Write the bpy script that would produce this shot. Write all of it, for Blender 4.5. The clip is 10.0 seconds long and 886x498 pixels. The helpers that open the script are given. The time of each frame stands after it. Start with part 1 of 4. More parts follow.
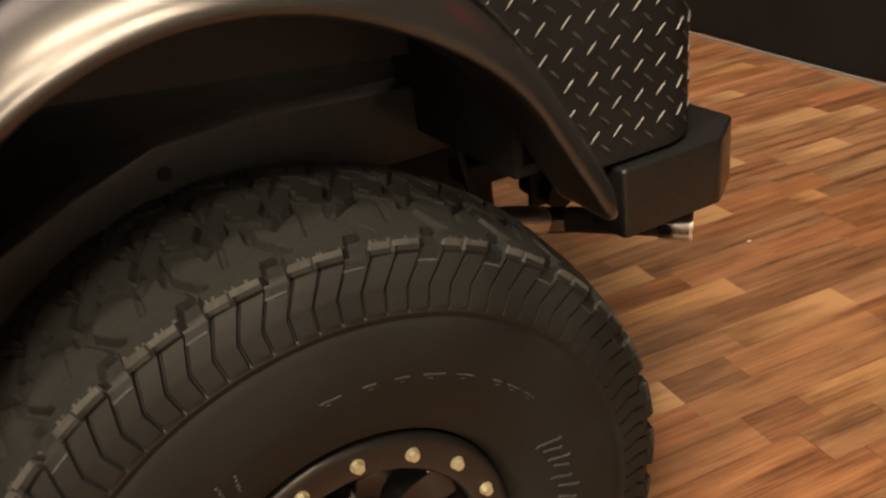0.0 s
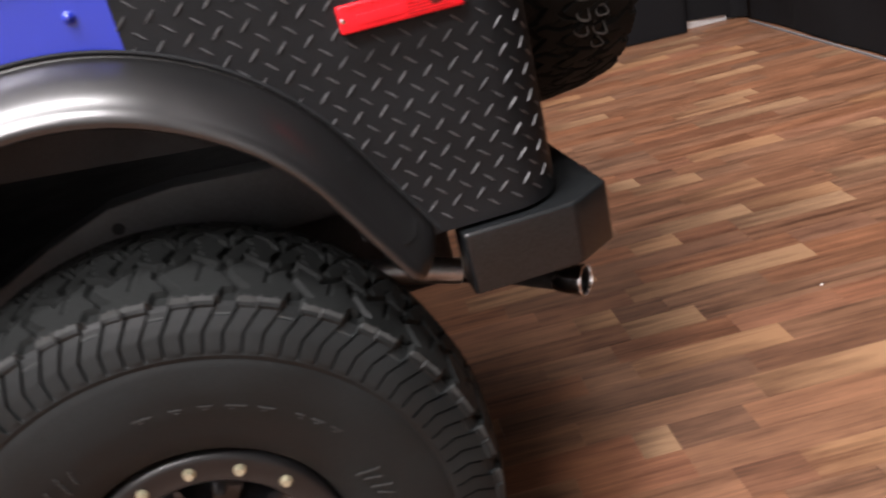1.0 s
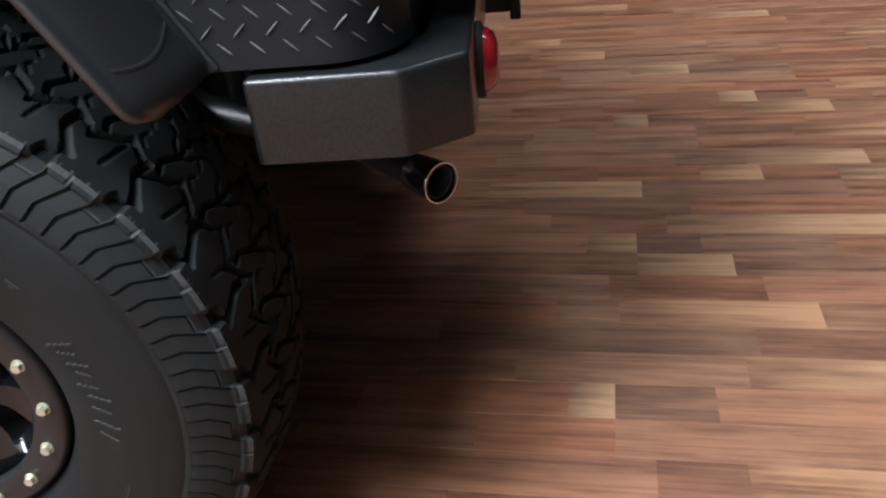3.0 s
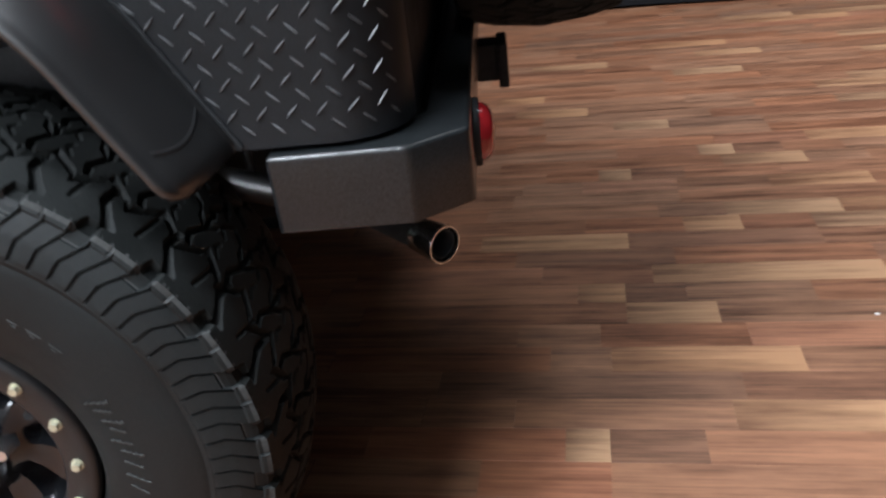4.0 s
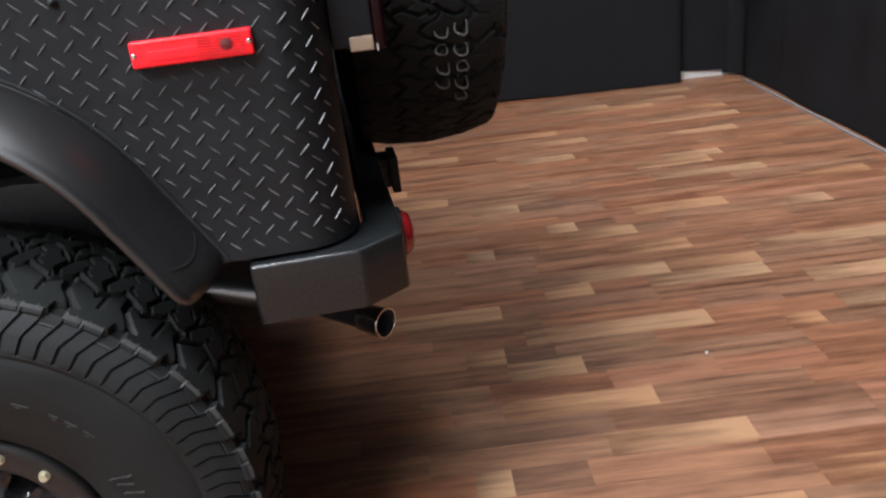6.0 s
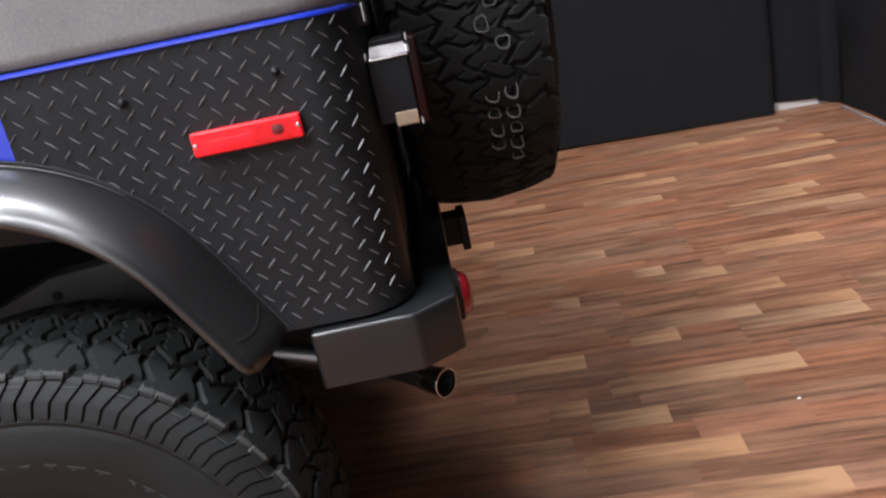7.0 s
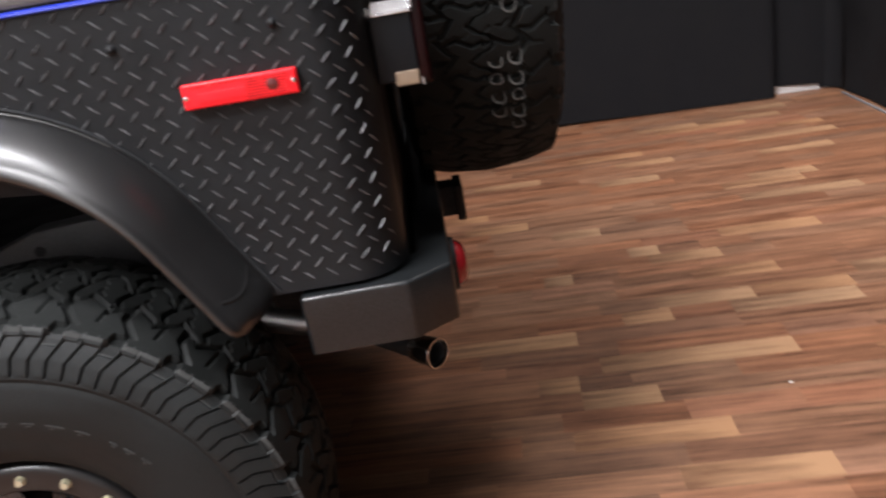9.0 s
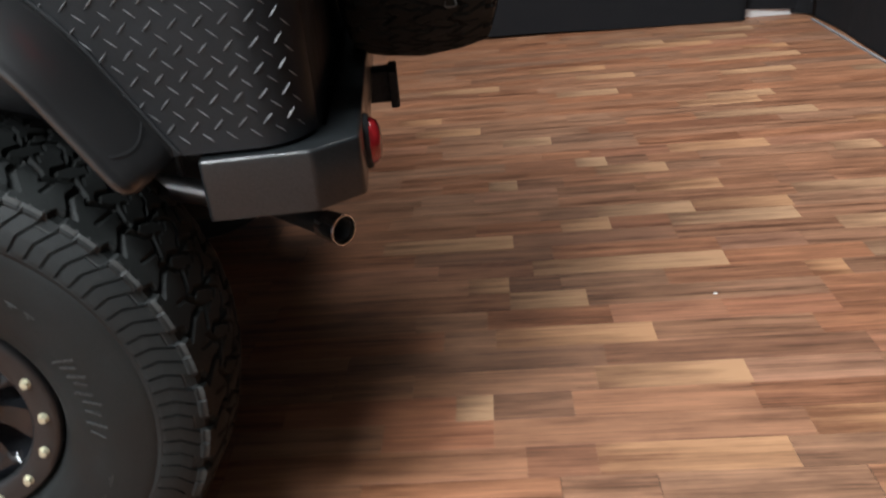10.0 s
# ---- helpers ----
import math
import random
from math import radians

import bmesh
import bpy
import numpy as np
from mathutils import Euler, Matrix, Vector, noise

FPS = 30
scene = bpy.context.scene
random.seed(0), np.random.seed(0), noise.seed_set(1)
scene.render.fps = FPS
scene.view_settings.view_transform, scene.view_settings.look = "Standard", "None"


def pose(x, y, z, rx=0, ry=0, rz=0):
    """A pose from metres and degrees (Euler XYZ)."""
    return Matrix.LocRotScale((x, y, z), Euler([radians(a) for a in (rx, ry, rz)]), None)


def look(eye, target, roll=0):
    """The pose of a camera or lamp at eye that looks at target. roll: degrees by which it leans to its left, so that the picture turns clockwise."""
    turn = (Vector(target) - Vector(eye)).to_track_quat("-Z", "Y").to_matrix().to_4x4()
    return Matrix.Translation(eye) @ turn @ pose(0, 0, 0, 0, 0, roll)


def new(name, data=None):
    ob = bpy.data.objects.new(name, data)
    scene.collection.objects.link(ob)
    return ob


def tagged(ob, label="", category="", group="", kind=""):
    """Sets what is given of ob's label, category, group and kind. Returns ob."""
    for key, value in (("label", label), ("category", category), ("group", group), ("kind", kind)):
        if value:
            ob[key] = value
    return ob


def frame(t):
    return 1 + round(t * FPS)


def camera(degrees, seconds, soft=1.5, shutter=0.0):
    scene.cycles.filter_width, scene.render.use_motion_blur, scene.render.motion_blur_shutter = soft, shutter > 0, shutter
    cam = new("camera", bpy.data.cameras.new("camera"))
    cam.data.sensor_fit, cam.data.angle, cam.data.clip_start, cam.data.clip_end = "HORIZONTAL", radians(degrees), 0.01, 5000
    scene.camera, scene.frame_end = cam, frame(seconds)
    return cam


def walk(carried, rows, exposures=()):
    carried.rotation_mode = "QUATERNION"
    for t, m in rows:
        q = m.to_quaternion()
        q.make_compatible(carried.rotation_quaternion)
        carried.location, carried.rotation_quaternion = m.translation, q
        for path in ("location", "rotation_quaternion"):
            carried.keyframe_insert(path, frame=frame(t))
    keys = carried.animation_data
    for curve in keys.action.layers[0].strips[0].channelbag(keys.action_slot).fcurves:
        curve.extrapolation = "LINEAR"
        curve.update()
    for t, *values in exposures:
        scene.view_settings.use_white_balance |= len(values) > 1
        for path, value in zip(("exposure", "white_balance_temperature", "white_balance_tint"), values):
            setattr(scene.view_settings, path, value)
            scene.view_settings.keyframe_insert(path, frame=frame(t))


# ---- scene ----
cam = camera(55.8, 10.0, soft=2.2, shutter=0.6)
PATH = [
    (0, (0.6429, 0.1358, 1.1203), (1.4093, 1.7440, 0.2114), -7.78),
    (0.2, (0.6810, 0.0538, 1.1393), (1.3432, 1.7199, 0.2528), -9.98),
    (0.5, (0.7934, -0.0386, 1.1309), (1.3441, 1.6954, 0.3003), -12.50),
    (0.8, (0.9744, -0.1283, 1.1484), (1.2824, 1.6861, 0.3654), -15.36),
    (1, (1.0556, -0.1446, 1.1512), (1.3186, 1.6754, 0.3647), -13.52),
    (1.2, (1.1173, -0.1128, 1.1317), (1.3585, 1.6980, 0.3175), -12.51),
    (1.5, (1.1920, -0.0425, 1.0968), (1.4905, 1.7208, 0.2016), -7.34),
    (1.7, (1.2520, -0.0072, 1.0711), (1.5536, 1.7246, 0.1172), -6.69),
    (2, (1.3567, 0.0589, 1.0367), (1.4320, 1.7767, 0.0151), -6.58),
    (2.2, (1.4234, 0.0716, 1.0157), (1.3719, 1.7882, -0.0093), -5.64),
    (3.3, (1.5058, 0.0872, 0.9807), (1.2870, 1.8102, -0.0110), -6.23),
    (3.5, (1.5068, 0.0823, 0.9834), (1.2853, 1.8179, 0.0146), -6.01),
    (4, (1.4925, 0.0179, 1.0299), (1.3218, 1.7940, 0.1263), -6.93),
    (4.2, (1.4670, -0.0331, 1.0612), (1.4317, 1.7547, 0.1654), -8.34),
    (4.5, (1.3828, -0.0895, 1.0819), (1.6735, 1.6955, 0.2280), -7.44),
    (4.8, (1.3031, -0.1614, 1.1312), (1.6509, 1.6475, 0.3521), -7.81),
    (5, (1.2809, -0.1945, 1.1486), (1.6060, 1.6311, 0.3993), -7.41),
    (5.2, (1.2818, -0.2069, 1.1501), (1.5819, 1.6059, 0.3603), -7.55),
    (6.3, (1.4124, -0.2627, 1.1773), (1.5528, 1.6040, 0.4733), -6.84),
    (6.5, (1.4260, -0.2738, 1.1946), (1.4896, 1.6270, 0.5755), -8.28),
    (6.7, (1.4354, -0.2778, 1.2091), (1.4163, 1.6395, 0.6402), -11.30),
    (7, (1.4564, -0.2784, 1.1873), (1.4408, 1.6231, 0.5674), -11.72),
    (7.2, (1.4601, -0.2807, 1.1834), (1.4289, 1.6192, 0.5594), -11.82),
    (7.5, (1.4607, -0.2786, 1.1824), (1.4239, 1.6217, 0.5599), -10.53),
    (8, (1.4500, -0.2703, 1.1775), (1.3583, 1.6136, 0.5124), -8.82),
    (8.5, (1.4467, -0.2647, 1.1773), (1.3700, 1.6230, 0.5209), -9.33),
    (9, (1.4468, -0.2469, 1.1648), (1.4409, 1.6348, 0.4873), -9.67),
    (9.3, (1.4802, -0.2436, 1.1511), (1.5875, 1.6240, 0.4434), -10.51),
    (9.5, (1.4898, -0.2311, 1.1343), (1.6234, 1.6326, 0.4211), -9.31),
    (9.7, (1.4851, -0.2156, 1.1062), (1.5868, 1.6110, 0.2981), -7.27),
    (10, (1.5306, -0.2482, 1.0915), (1.5698, 1.5520, 0.2211), -5.61),
]
walk(cam, [(t, look(eye, target, roll)) for t, eye, target, roll in PATH],
     [(0.0, -0.45, 11500, 16), (0.5, -0.32, 7500, 14), (1.0, -0.18, 6700, 15), (1.5, -0.22, 6900, 13), (2.0, -0.14, 6100, 6), (3.4, 0.07, 5800, 7), (4.0, 0.05, 5800, 5), (4.5, 0.0, 6000, 7), (5.0, -0.1, 6000, 5), (7.0, 0.0, 6200, 12), (8.5, 0.03, 6300, 11.5), (9.3, 0.0, 6500, 12), (10.0, 0.0, 6100, 4)])

# ---- light ----
ROOM_TURN = -7.3                  # the room stands askew to the car
ROOM_CORNER = (3.92, 4.58)        # far corner of the two drapes
ROOM_W, ROOM_D, ROOM_H = 7.2, 8.4, 5.2
ROOM = pose(ROOM_CORNER[0], ROOM_CORNER[1], 0, 0, 0, ROOM_TURN)

world = bpy.data.worlds.new("world")
world.use_nodes = True
world.node_tree.nodes["Background"].inputs["Color"].default_value = (0.9, 0.95, 1.0, 1)
world.node_tree.nodes["Background"].inputs["Strength"].default_value = 0.02
scene.world = world

CEILING_LAMPS = [(-3.29, -5.14, 2.6, 0.60, 350, 180), (-0.71, -1.28, 1.2, 2.0, 37, 64), (-4.27, -7.33, 2.4, 1.2, 490, 180)]  # the far panel is added, its narrow spread brightens mainly the far floor
for lx, ly, w, d, watts, spread in CEILING_LAMPS:
    lamp = bpy.data.lights.new("ceiling_panel_light", "AREA")
    lamp.shape, lamp.size, lamp.size_y, lamp.energy, lamp.color = "RECTANGLE", w, d, watts, (0.97, 0.97, 1.0)
    lamp.spread = radians(spread)
    new("ceiling_panel_light", lamp).matrix_world = ROOM @ pose(lx, ly, ROOM_H - 0.05)


# ---- materials ----
def material(name, colour, rough=0.5, metal=0.0, grain=0.0, grain_scale=400.0, mottle=0.0, mottle_scale=8.0, bump=0.0, coat=0.0, spec=0.5, emit=None):
    """A surface with variation at two scales: a fine grain and larger mottling, and a fine relief."""
    m = bpy.data.materials.new(name)
    m.use_nodes = True
    nt = m.node_tree
    b = nt.nodes["Principled BSDF"]
    b.inputs["Base Color"].default_value = (*colour, 1)
    b.inputs["Roughness"].default_value = rough
    b.inputs["Metallic"].default_value = metal
    b.inputs["Coat Weight"].default_value = coat
    b.inputs["Coat Roughness"].default_value = 0.06
    b.inputs["Specular IOR Level"].default_value = spec
    co = nt.nodes.new("ShaderNodeTexCoord")
    fine = nt.nodes.new("ShaderNodeTexNoise")
    fine.inputs["Scale"].default_value, fine.inputs["Detail"].default_value = grain_scale, 3
    big = nt.nodes.new("ShaderNodeTexNoise")
    big.inputs["Scale"].default_value, big.inputs["Detail"].default_value = mottle_scale, 5
    for n in (fine, big):
        nt.links.new(co.outputs["Object"], n.inputs["Vector"])
    if grain or mottle:
        def ranged(node, amount):
            r = nt.nodes.new("ShaderNodeMapRange")
            r.inputs["From Min"].default_value, r.inputs["From Max"].default_value = 0.3, 0.7
            r.inputs["To Min"].default_value, r.inputs["To Max"].default_value = 1 - amount, 1 + amount
            nt.links.new(node.outputs["Fac"], r.inputs["Value"])
            return r
        mul = nt.nodes.new("ShaderNodeMath")
        mul.operation = "MULTIPLY"
        nt.links.new(ranged(fine, grain).outputs[0], mul.inputs[0])
        nt.links.new(ranged(big, mottle).outputs[0], mul.inputs[1])
        sc = nt.nodes.new("ShaderNodeVectorMath")
        sc.operation = "SCALE"
        sc.inputs[0].default_value = colour
        nt.links.new(mul.outputs[0], sc.inputs["Scale"])
        nt.links.new(sc.outputs[0], b.inputs["Base Color"])
        rr = ranged(big, min(0.25, mottle))
        rm = nt.nodes.new("ShaderNodeMath")
        rm.operation = "MULTIPLY"
        rm.inputs[1].default_value = rough
        nt.links.new(rr.outputs[0], rm.inputs[0])
        nt.links.new(rm.outputs[0], b.inputs["Roughness"])
    if bump:
        bp = nt.nodes.new("ShaderNodeBump")
        bp.inputs["Strength"].default_value, bp.inputs["Distance"].default_value = bump, 0.0006
        nt.links.new(fine.outputs["Fac"], bp.inputs["Height"])
        nt.links.new(bp.outputs[0], b.inputs["Normal"])
    if emit:
        b.inputs["Emission Color"].default_value = (*emit[0], 1)
        b.inputs["Emission Strength"].default_value = emit[1]
    return m


def wood(name, low, high, source, blotch=0.5, fade=0.0):
    """Printed strip flooring: long grain, streaks and knots, a tone of its own for each strip."""
    m = bpy.data.materials.new(name)
    m.use_nodes = True
    nt = m.node_tree
    b = nt.nodes["Principled BSDF"]
    b.inputs["Roughness"].default_value = 0.42
    geo = nt.nodes.new("ShaderNodeNewGeometry")
    if source == "object":
        rnd = nt.nodes.new("ShaderNodeObjectInfo").outputs["Random"]
    else:
        rnd = geo.outputs["Random Per Island"]
    off = nt.nodes.new("ShaderNodeMath")
    off.operation = "MULTIPLY"
    off.inputs[1].default_value = 37.0
    nt.links.new(rnd, off.inputs[0])
    comb = nt.nodes.new("ShaderNodeCombineXYZ")
    for k in range(3):
        nt.links.new(off.outputs[0], comb.inputs[k])
    rot = nt.nodes.new("ShaderNodeMapping")
    rot.inputs["Rotation"].default_value = (0, 0, radians(-PLANK_TURN))
    nt.links.new(geo.outputs["Position"], rot.inputs["Vector"])
    add = nt.nodes.new("ShaderNodeVectorMath")
    nt.links.new(rot.outputs[0], add.inputs[0])
    nt.links.new(comb.outputs[0], add.inputs[1])
    def streak(sx, sy, detail, distort=0.0):
        mp = nt.nodes.new("ShaderNodeMapping")
        mp.inputs["Scale"].default_value = (sx, sy, 1)
        nt.links.new(add.outputs[0], mp.inputs["Vector"])
        n = nt.nodes.new("ShaderNodeTexNoise")
        n.inputs["Scale"].default_value, n.inputs["Detail"].default_value, n.inputs["Distortion"].default_value = 1.0, detail, distort
        nt.links.new(mp.outputs[0], n.inputs["Vector"])
        return n.outputs["Fac"]
    fine, wide = streak(7, 165, 5, 0.2), streak(1.5, 42, 5, 0.35)
    def cloud(sx, sy, vector):
        mp = nt.nodes.new("ShaderNodeMapping")
        mp.inputs["Scale"].default_value = (sx, sy, 1)
        nt.links.new(vector, mp.inputs["Vector"])
        n = nt.nodes.new("ShaderNodeTexNoise")
        n.inputs["Scale"].default_value, n.inputs["Detail"].default_value, n.inputs["Roughness"].default_value = 1.0, 6, 0.62
        nt.links.new(mp.outputs[0], n.inputs["Vector"])
        return n.outputs["Fac"]
    patch, stain = cloud(3.0, 18, add.outputs[0]), cloud(6, 20, rot.outputs[0])
    def weigh(a, ka, c, kc):
        n1 = nt.nodes.new("ShaderNodeMath")
        n1.operation = "MULTIPLY_ADD"
        n1.inputs[1].default_value = ka
        nt.links.new(a, n1.inputs[0])
        if c is None:
            n1.inputs[2].default_value = kc
            return n1.outputs[0]
        n2 = nt.nodes.new("ShaderNodeMath")
        n2.operation = "MULTIPLY"
        n2.inputs[1].default_value = kc
        nt.links.new(c, n2.inputs[0])
        nt.links.new(n2.outputs[0], n1.inputs[2])
        return n1.outputs[0]
    t1 = weigh(fine, 1.05, wide, 1.8)
    t2 = weigh(patch, blotch, t1, 1.0)
    t2 = weigh(stain, 1.2, t2, 1.0)
    if fade:
        # the tone deepens towards one end of the strip
        run = nt.nodes.new("ShaderNodeSeparateXYZ")
        nt.links.new(nt.nodes.new("ShaderNodeTexCoord").outputs["Object"], run.inputs[0])
        t2 = weigh(run.outputs["X"], fade, t2, 1.0)
    t3 = weigh(rnd, 0.25, t2, 1.0)
    fac = weigh(t3, 1.0, None, -1.63 - blotch / 2 - fade / 2)
    mix = nt.nodes.new("ShaderNodeMix")
    mix.data_type = "RGBA"
    mix.inputs[6].default_value, mix.inputs[7].default_value = (*low, 1), (*high, 1)
    nt.links.new(fac, mix.inputs[0])
    # some strips lean to red, others to grey
    hue = nt.nodes.new("ShaderNodeHueSaturation")
    wrap = nt.nodes.new("ShaderNodeMath")
    wrap.operation = "FRACT"
    nt.links.new(off.outputs[0], wrap.inputs[0])
    nt.links.new(weigh(wrap.outputs[0], 0.12, None, 0.94), hue.inputs["Saturation"])
    nt.links.new(weigh(wrap.outputs[0], -0.008, None, 0.504), hue.inputs["Hue"])
    nt.links.new(mix.outputs[2], hue.inputs["Color"])
    nt.links.new(hue.outputs[0], b.inputs["Base Color"])
    bp = nt.nodes.new("ShaderNodeBump")
    bp.inputs["Strength"].default_value, bp.inputs["Distance"].default_value = 0.12, 0.0005
    nt.links.new(fine, bp.inputs["Height"])
    nt.links.new(bp.outputs[0], b.inputs["Normal"])
    nt.links.new(weigh(wide, 0.2, None, 0.32), b.inputs["Roughness"])
    return m


PLANK_TURN = -6.05
RUBBER = material("tyre_rubber", (0.0076, 0.0090, 0.0091), 0.6, grain=0.2, grain_scale=300, mottle=0.25, mottle_scale=7, bump=0.2, spec=0.3)
# pale copy of the rubber: light on lug edges and raised marks, painted in
LIT_RUBBER = material("lit_rubber_edge", (0.040, 0.042, 0.041), 0.75, grain=0.15, grain_scale=260, mottle=0.25, mottle_scale=40, bump=0.2, spec=0.3)
TREAD = material("tread_rubber", (0.0095, 0.0106, 0.0102), 0.75, grain=0.25, grain_scale=260, mottle=0.3, mottle_scale=9, bump=0.3, spec=0.18)
# ten times the guard's colour: the shine on the bars is painted in
BARS = material("lit_black_bars", (0.098, 0.100, 0.103), 0.42, grain=0.2, grain_scale=700, mottle=0.2, mottle_scale=20)
GUARD = material("black_powder_coat", (0.0098, 0.0108, 0.0122), 0.5, grain=0.2, grain_scale=600, mottle=0.15, mottle_scale=9, bump=0.25, spec=0.26)
FLARE = material("dark_grey_plastic", (0.0105, 0.0104, 0.0106), 0.42, grain=0.12, grain_scale=900, mottle=0.1, mottle_scale=6, bump=0.10, coat=0.8, spec=0.4)
FLARE.node_tree.nodes["Principled BSDF"].inputs["Coat Roughness"].default_value = 0.27
FLARE.node_tree.nodes["Principled BSDF"].inputs["Coat IOR"].default_value = 1.6
BUMPER = material("textured_black_steel", (0.0090, 0.0104, 0.0112), 0.42, grain=0.5, grain_scale=380, mottle=0.15, mottle_scale=11, bump=0.60, spec=0.25, coat=0.6)
BUMPER.node_tree.nodes["Principled BSDF"].inputs["Coat Roughness"].default_value = 0.17
BLACK = material("black_underbody", (0.0130, 0.0138, 0.0148), 0.7, grain=0.3, grain_scale=120, mottle=0.35, mottle_scale=9, bump=0.5, spec=0.25)
FRAME = material("grey_painted_frame", (0.032, 0.034, 0.037), 0.42, grain=0.2, grain_scale=160, mottle=0.3, mottle_scale=10, bump=0.4)
HOUSING = material("grey_inner_fender", (0.038, 0.039, 0.042), 0.6, grain=0.15, grain_scale=200, mottle=0.3, mottle_scale=9, bump=0.3)
BLUE = material("blue_car_paint", (0.016, 0.036, 0.42), 0.3, grain=0.04, grain_scale=900, mottle=0.05, mottle_scale=5, coat=1.0)
TOP = material("grey_hardtop", (0.115, 0.110, 0.108), 0.6, grain=0.14, grain_scale=260, mottle=0.12, mottle_scale=12, bump=0.6)
RED = material("red_plastic_lens", (0.92, 0.014, 0.024), 0.38, grain=0.05, grain_scale=300, mottle=0.08, mottle_scale=25, coat=0.15, spec=0.3)
RIB_RED = material("ribbed_red_lens", (0.62, 0.009, 0.015), 0.25, mottle=0.3, mottle_scale=60, coat=0.5)
DARK_RED = material("dark_red_lens", (0.10, 0.004, 0.006), 0.15, mottle=0.1, mottle_scale=30, coat=1.0)
LENS_DARK = material("unlit_red_lens", (0.008, 0.0008, 0.0012), 0.25, mottle=0.1, mottle_scale=30, coat=0.1, spec=0.15)
DOME_RED = material("deep_red_dome", (0.27, 0.009, 0.012), 0.2, mottle=0.1, mottle_scale=30, coat=0.6)
CHROME = material("chrome", (0.74, 0.75, 0.77), 0.22, 1.0, mottle=0.15, mottle_scale=45)
LAMP_BODY = material("dark_lamp_housing", (0.0042, 0.0050, 0.0064), 0.5, grain=0.1, grain_scale=500, mottle=0.1, mottle_scale=20, spec=0.22)
SCUFF = material("pale_scuffed_rubber", (0.075, 0.073, 0.068), 0.8, grain=0.5, grain_scale=300, mottle=0.5, mottle_scale=60)
DARK_STEEL = material("gloss_black_pipe", (0.010, 0.010, 0.011), 0.12, grain=0.1, grain_scale=200, mottle=0.3, mottle_scale=14, spec=0.9)
STEEL = material("stainless_pipe", (0.46, 0.47, 0.48), 0.40, 1.0, grain=0.08, grain_scale=200, mottle=0.2, mottle_scale=14)
BRASS = material("gold_bolt", (0.52, 0.505, 0.37), 0.40, 0.6, grain=0.1, grain_scale=500, mottle=0.15, mottle_scale=60)
GLOSS_BLACK = material("gloss_black_wheel", (0.008, 0.0085, 0.010), 0.14, mottle=0.1, mottle_scale=12, coat=0.25, spec=0.4)
RING = material("satin_black_ring", (0.011, 0.011, 0.0115), 0.38, grain=0.15, grain_scale=400, mottle=0.15, mottle_scale=15)
WHITE_LENS = material("milky_lens", (0.27, 0.20, 0.14), 0.3, mottle=0.15, mottle_scale=40)
CLOTH = material("black_drape", (0.0098, 0.0098, 0.0112), 0.9, grain=0.2, grain_scale=500, mottle=0.2, mottle_scale=3, bump=0.4, spec=0.2)
WHITE = material("white_paint", (0.75, 0.74, 0.72), 0.5, grain=0.05, mottle=0.06)
PLASTER = material("ceiling_paint", (0.55, 0.54, 0.52), 0.8, grain=0.05, mottle=0.06)
DARK_WALL = material("dark_wall_paint", (0.10, 0.10, 0.102), 0.7, grain=0.08, mottle=0.12, mottle_scale=2)
GREY_WALL = material("grey_wall_paint", (0.20, 0.20, 0.205), 0.7, grain=0.05, mottle=0.08)
SUBFLOOR = material("dark_underlay", (0.05, 0.04, 0.035), 0.9, mottle=0.2)
PANEL_GLOW = material("lamp_diffuser", (0.8, 0.8, 0.8), 0.5, emit=((1.0, 0.95, 0.88), 3.0))
WOOD_MID = wood("walnut_strip", (0.085, 0.034, 0.0165), (0.325, 0.154, 0.082), "object")
WOOD_LIGHT = wood("pale_strip", (0.145, 0.067, 0.034), (0.405, 0.225, 0.117), "object", 0.9, 0.7)
WOOD_DARK = wood("dark_strip", (0.080, 0.034, 0.018), (0.262, 0.124, 0.068), "object", 0.8)
WOOD_RED = wood("ruddy_strip", (0.104, 0.042, 0.022), (0.340, 0.158, 0.088), "object", 0.6)
WOOD_FAR = wood("walnut_strip_joined", (0.085, 0.034, 0.0165), (0.335, 0.160, 0.084), "island", 0.7)


# ---- mesh helpers ----
def box(bm, x0, x1, y0, y1, z0, z1, bevel=0.0, m=None):
    got = bmesh.ops.create_cube(bm, size=1, matrix=pose((x0 + x1) / 2, (y0 + y1) / 2, (z0 + z1) / 2) @ Matrix.Diagonal((x1 - x0, y1 - y0, z1 - z0, 1)))
    if m is not None:
        bmesh.ops.transform(bm, matrix=m, verts=got["verts"])
    if bevel:
        edges = list({e for v in got["verts"] for e in v.link_edges})
        bmesh.ops.bevel(bm, geom=edges, offset=bevel, segments=3, profile=0.6, affect="EDGES", clamp_overlap=True)
    return bm


def prism(outline, z0, z1, bevel=0.0):
    """An outline in x, y, drawn up from z0 to z1."""
    bm = bmesh.new()
    low = [bm.verts.new((x, y, z0)) for x, y in outline]
    high = [bm.verts.new((x, y, z1)) for x, y in outline]
    n = len(outline)
    bm.faces.new(low[::-1])
    bm.faces.new(high)
    for k in range(n):
        bm.faces.new((low[k], low[(k + 1) % n], high[(k + 1) % n], high[k]))
    bmesh.ops.recalc_face_normals(bm, faces=bm.faces)
    if bevel:
        bmesh.ops.bevel(bm, geom=list(bm.edges), offset=bevel, segments=3, profile=0.6, affect="EDGES", clamp_overlap=True)
    return bm


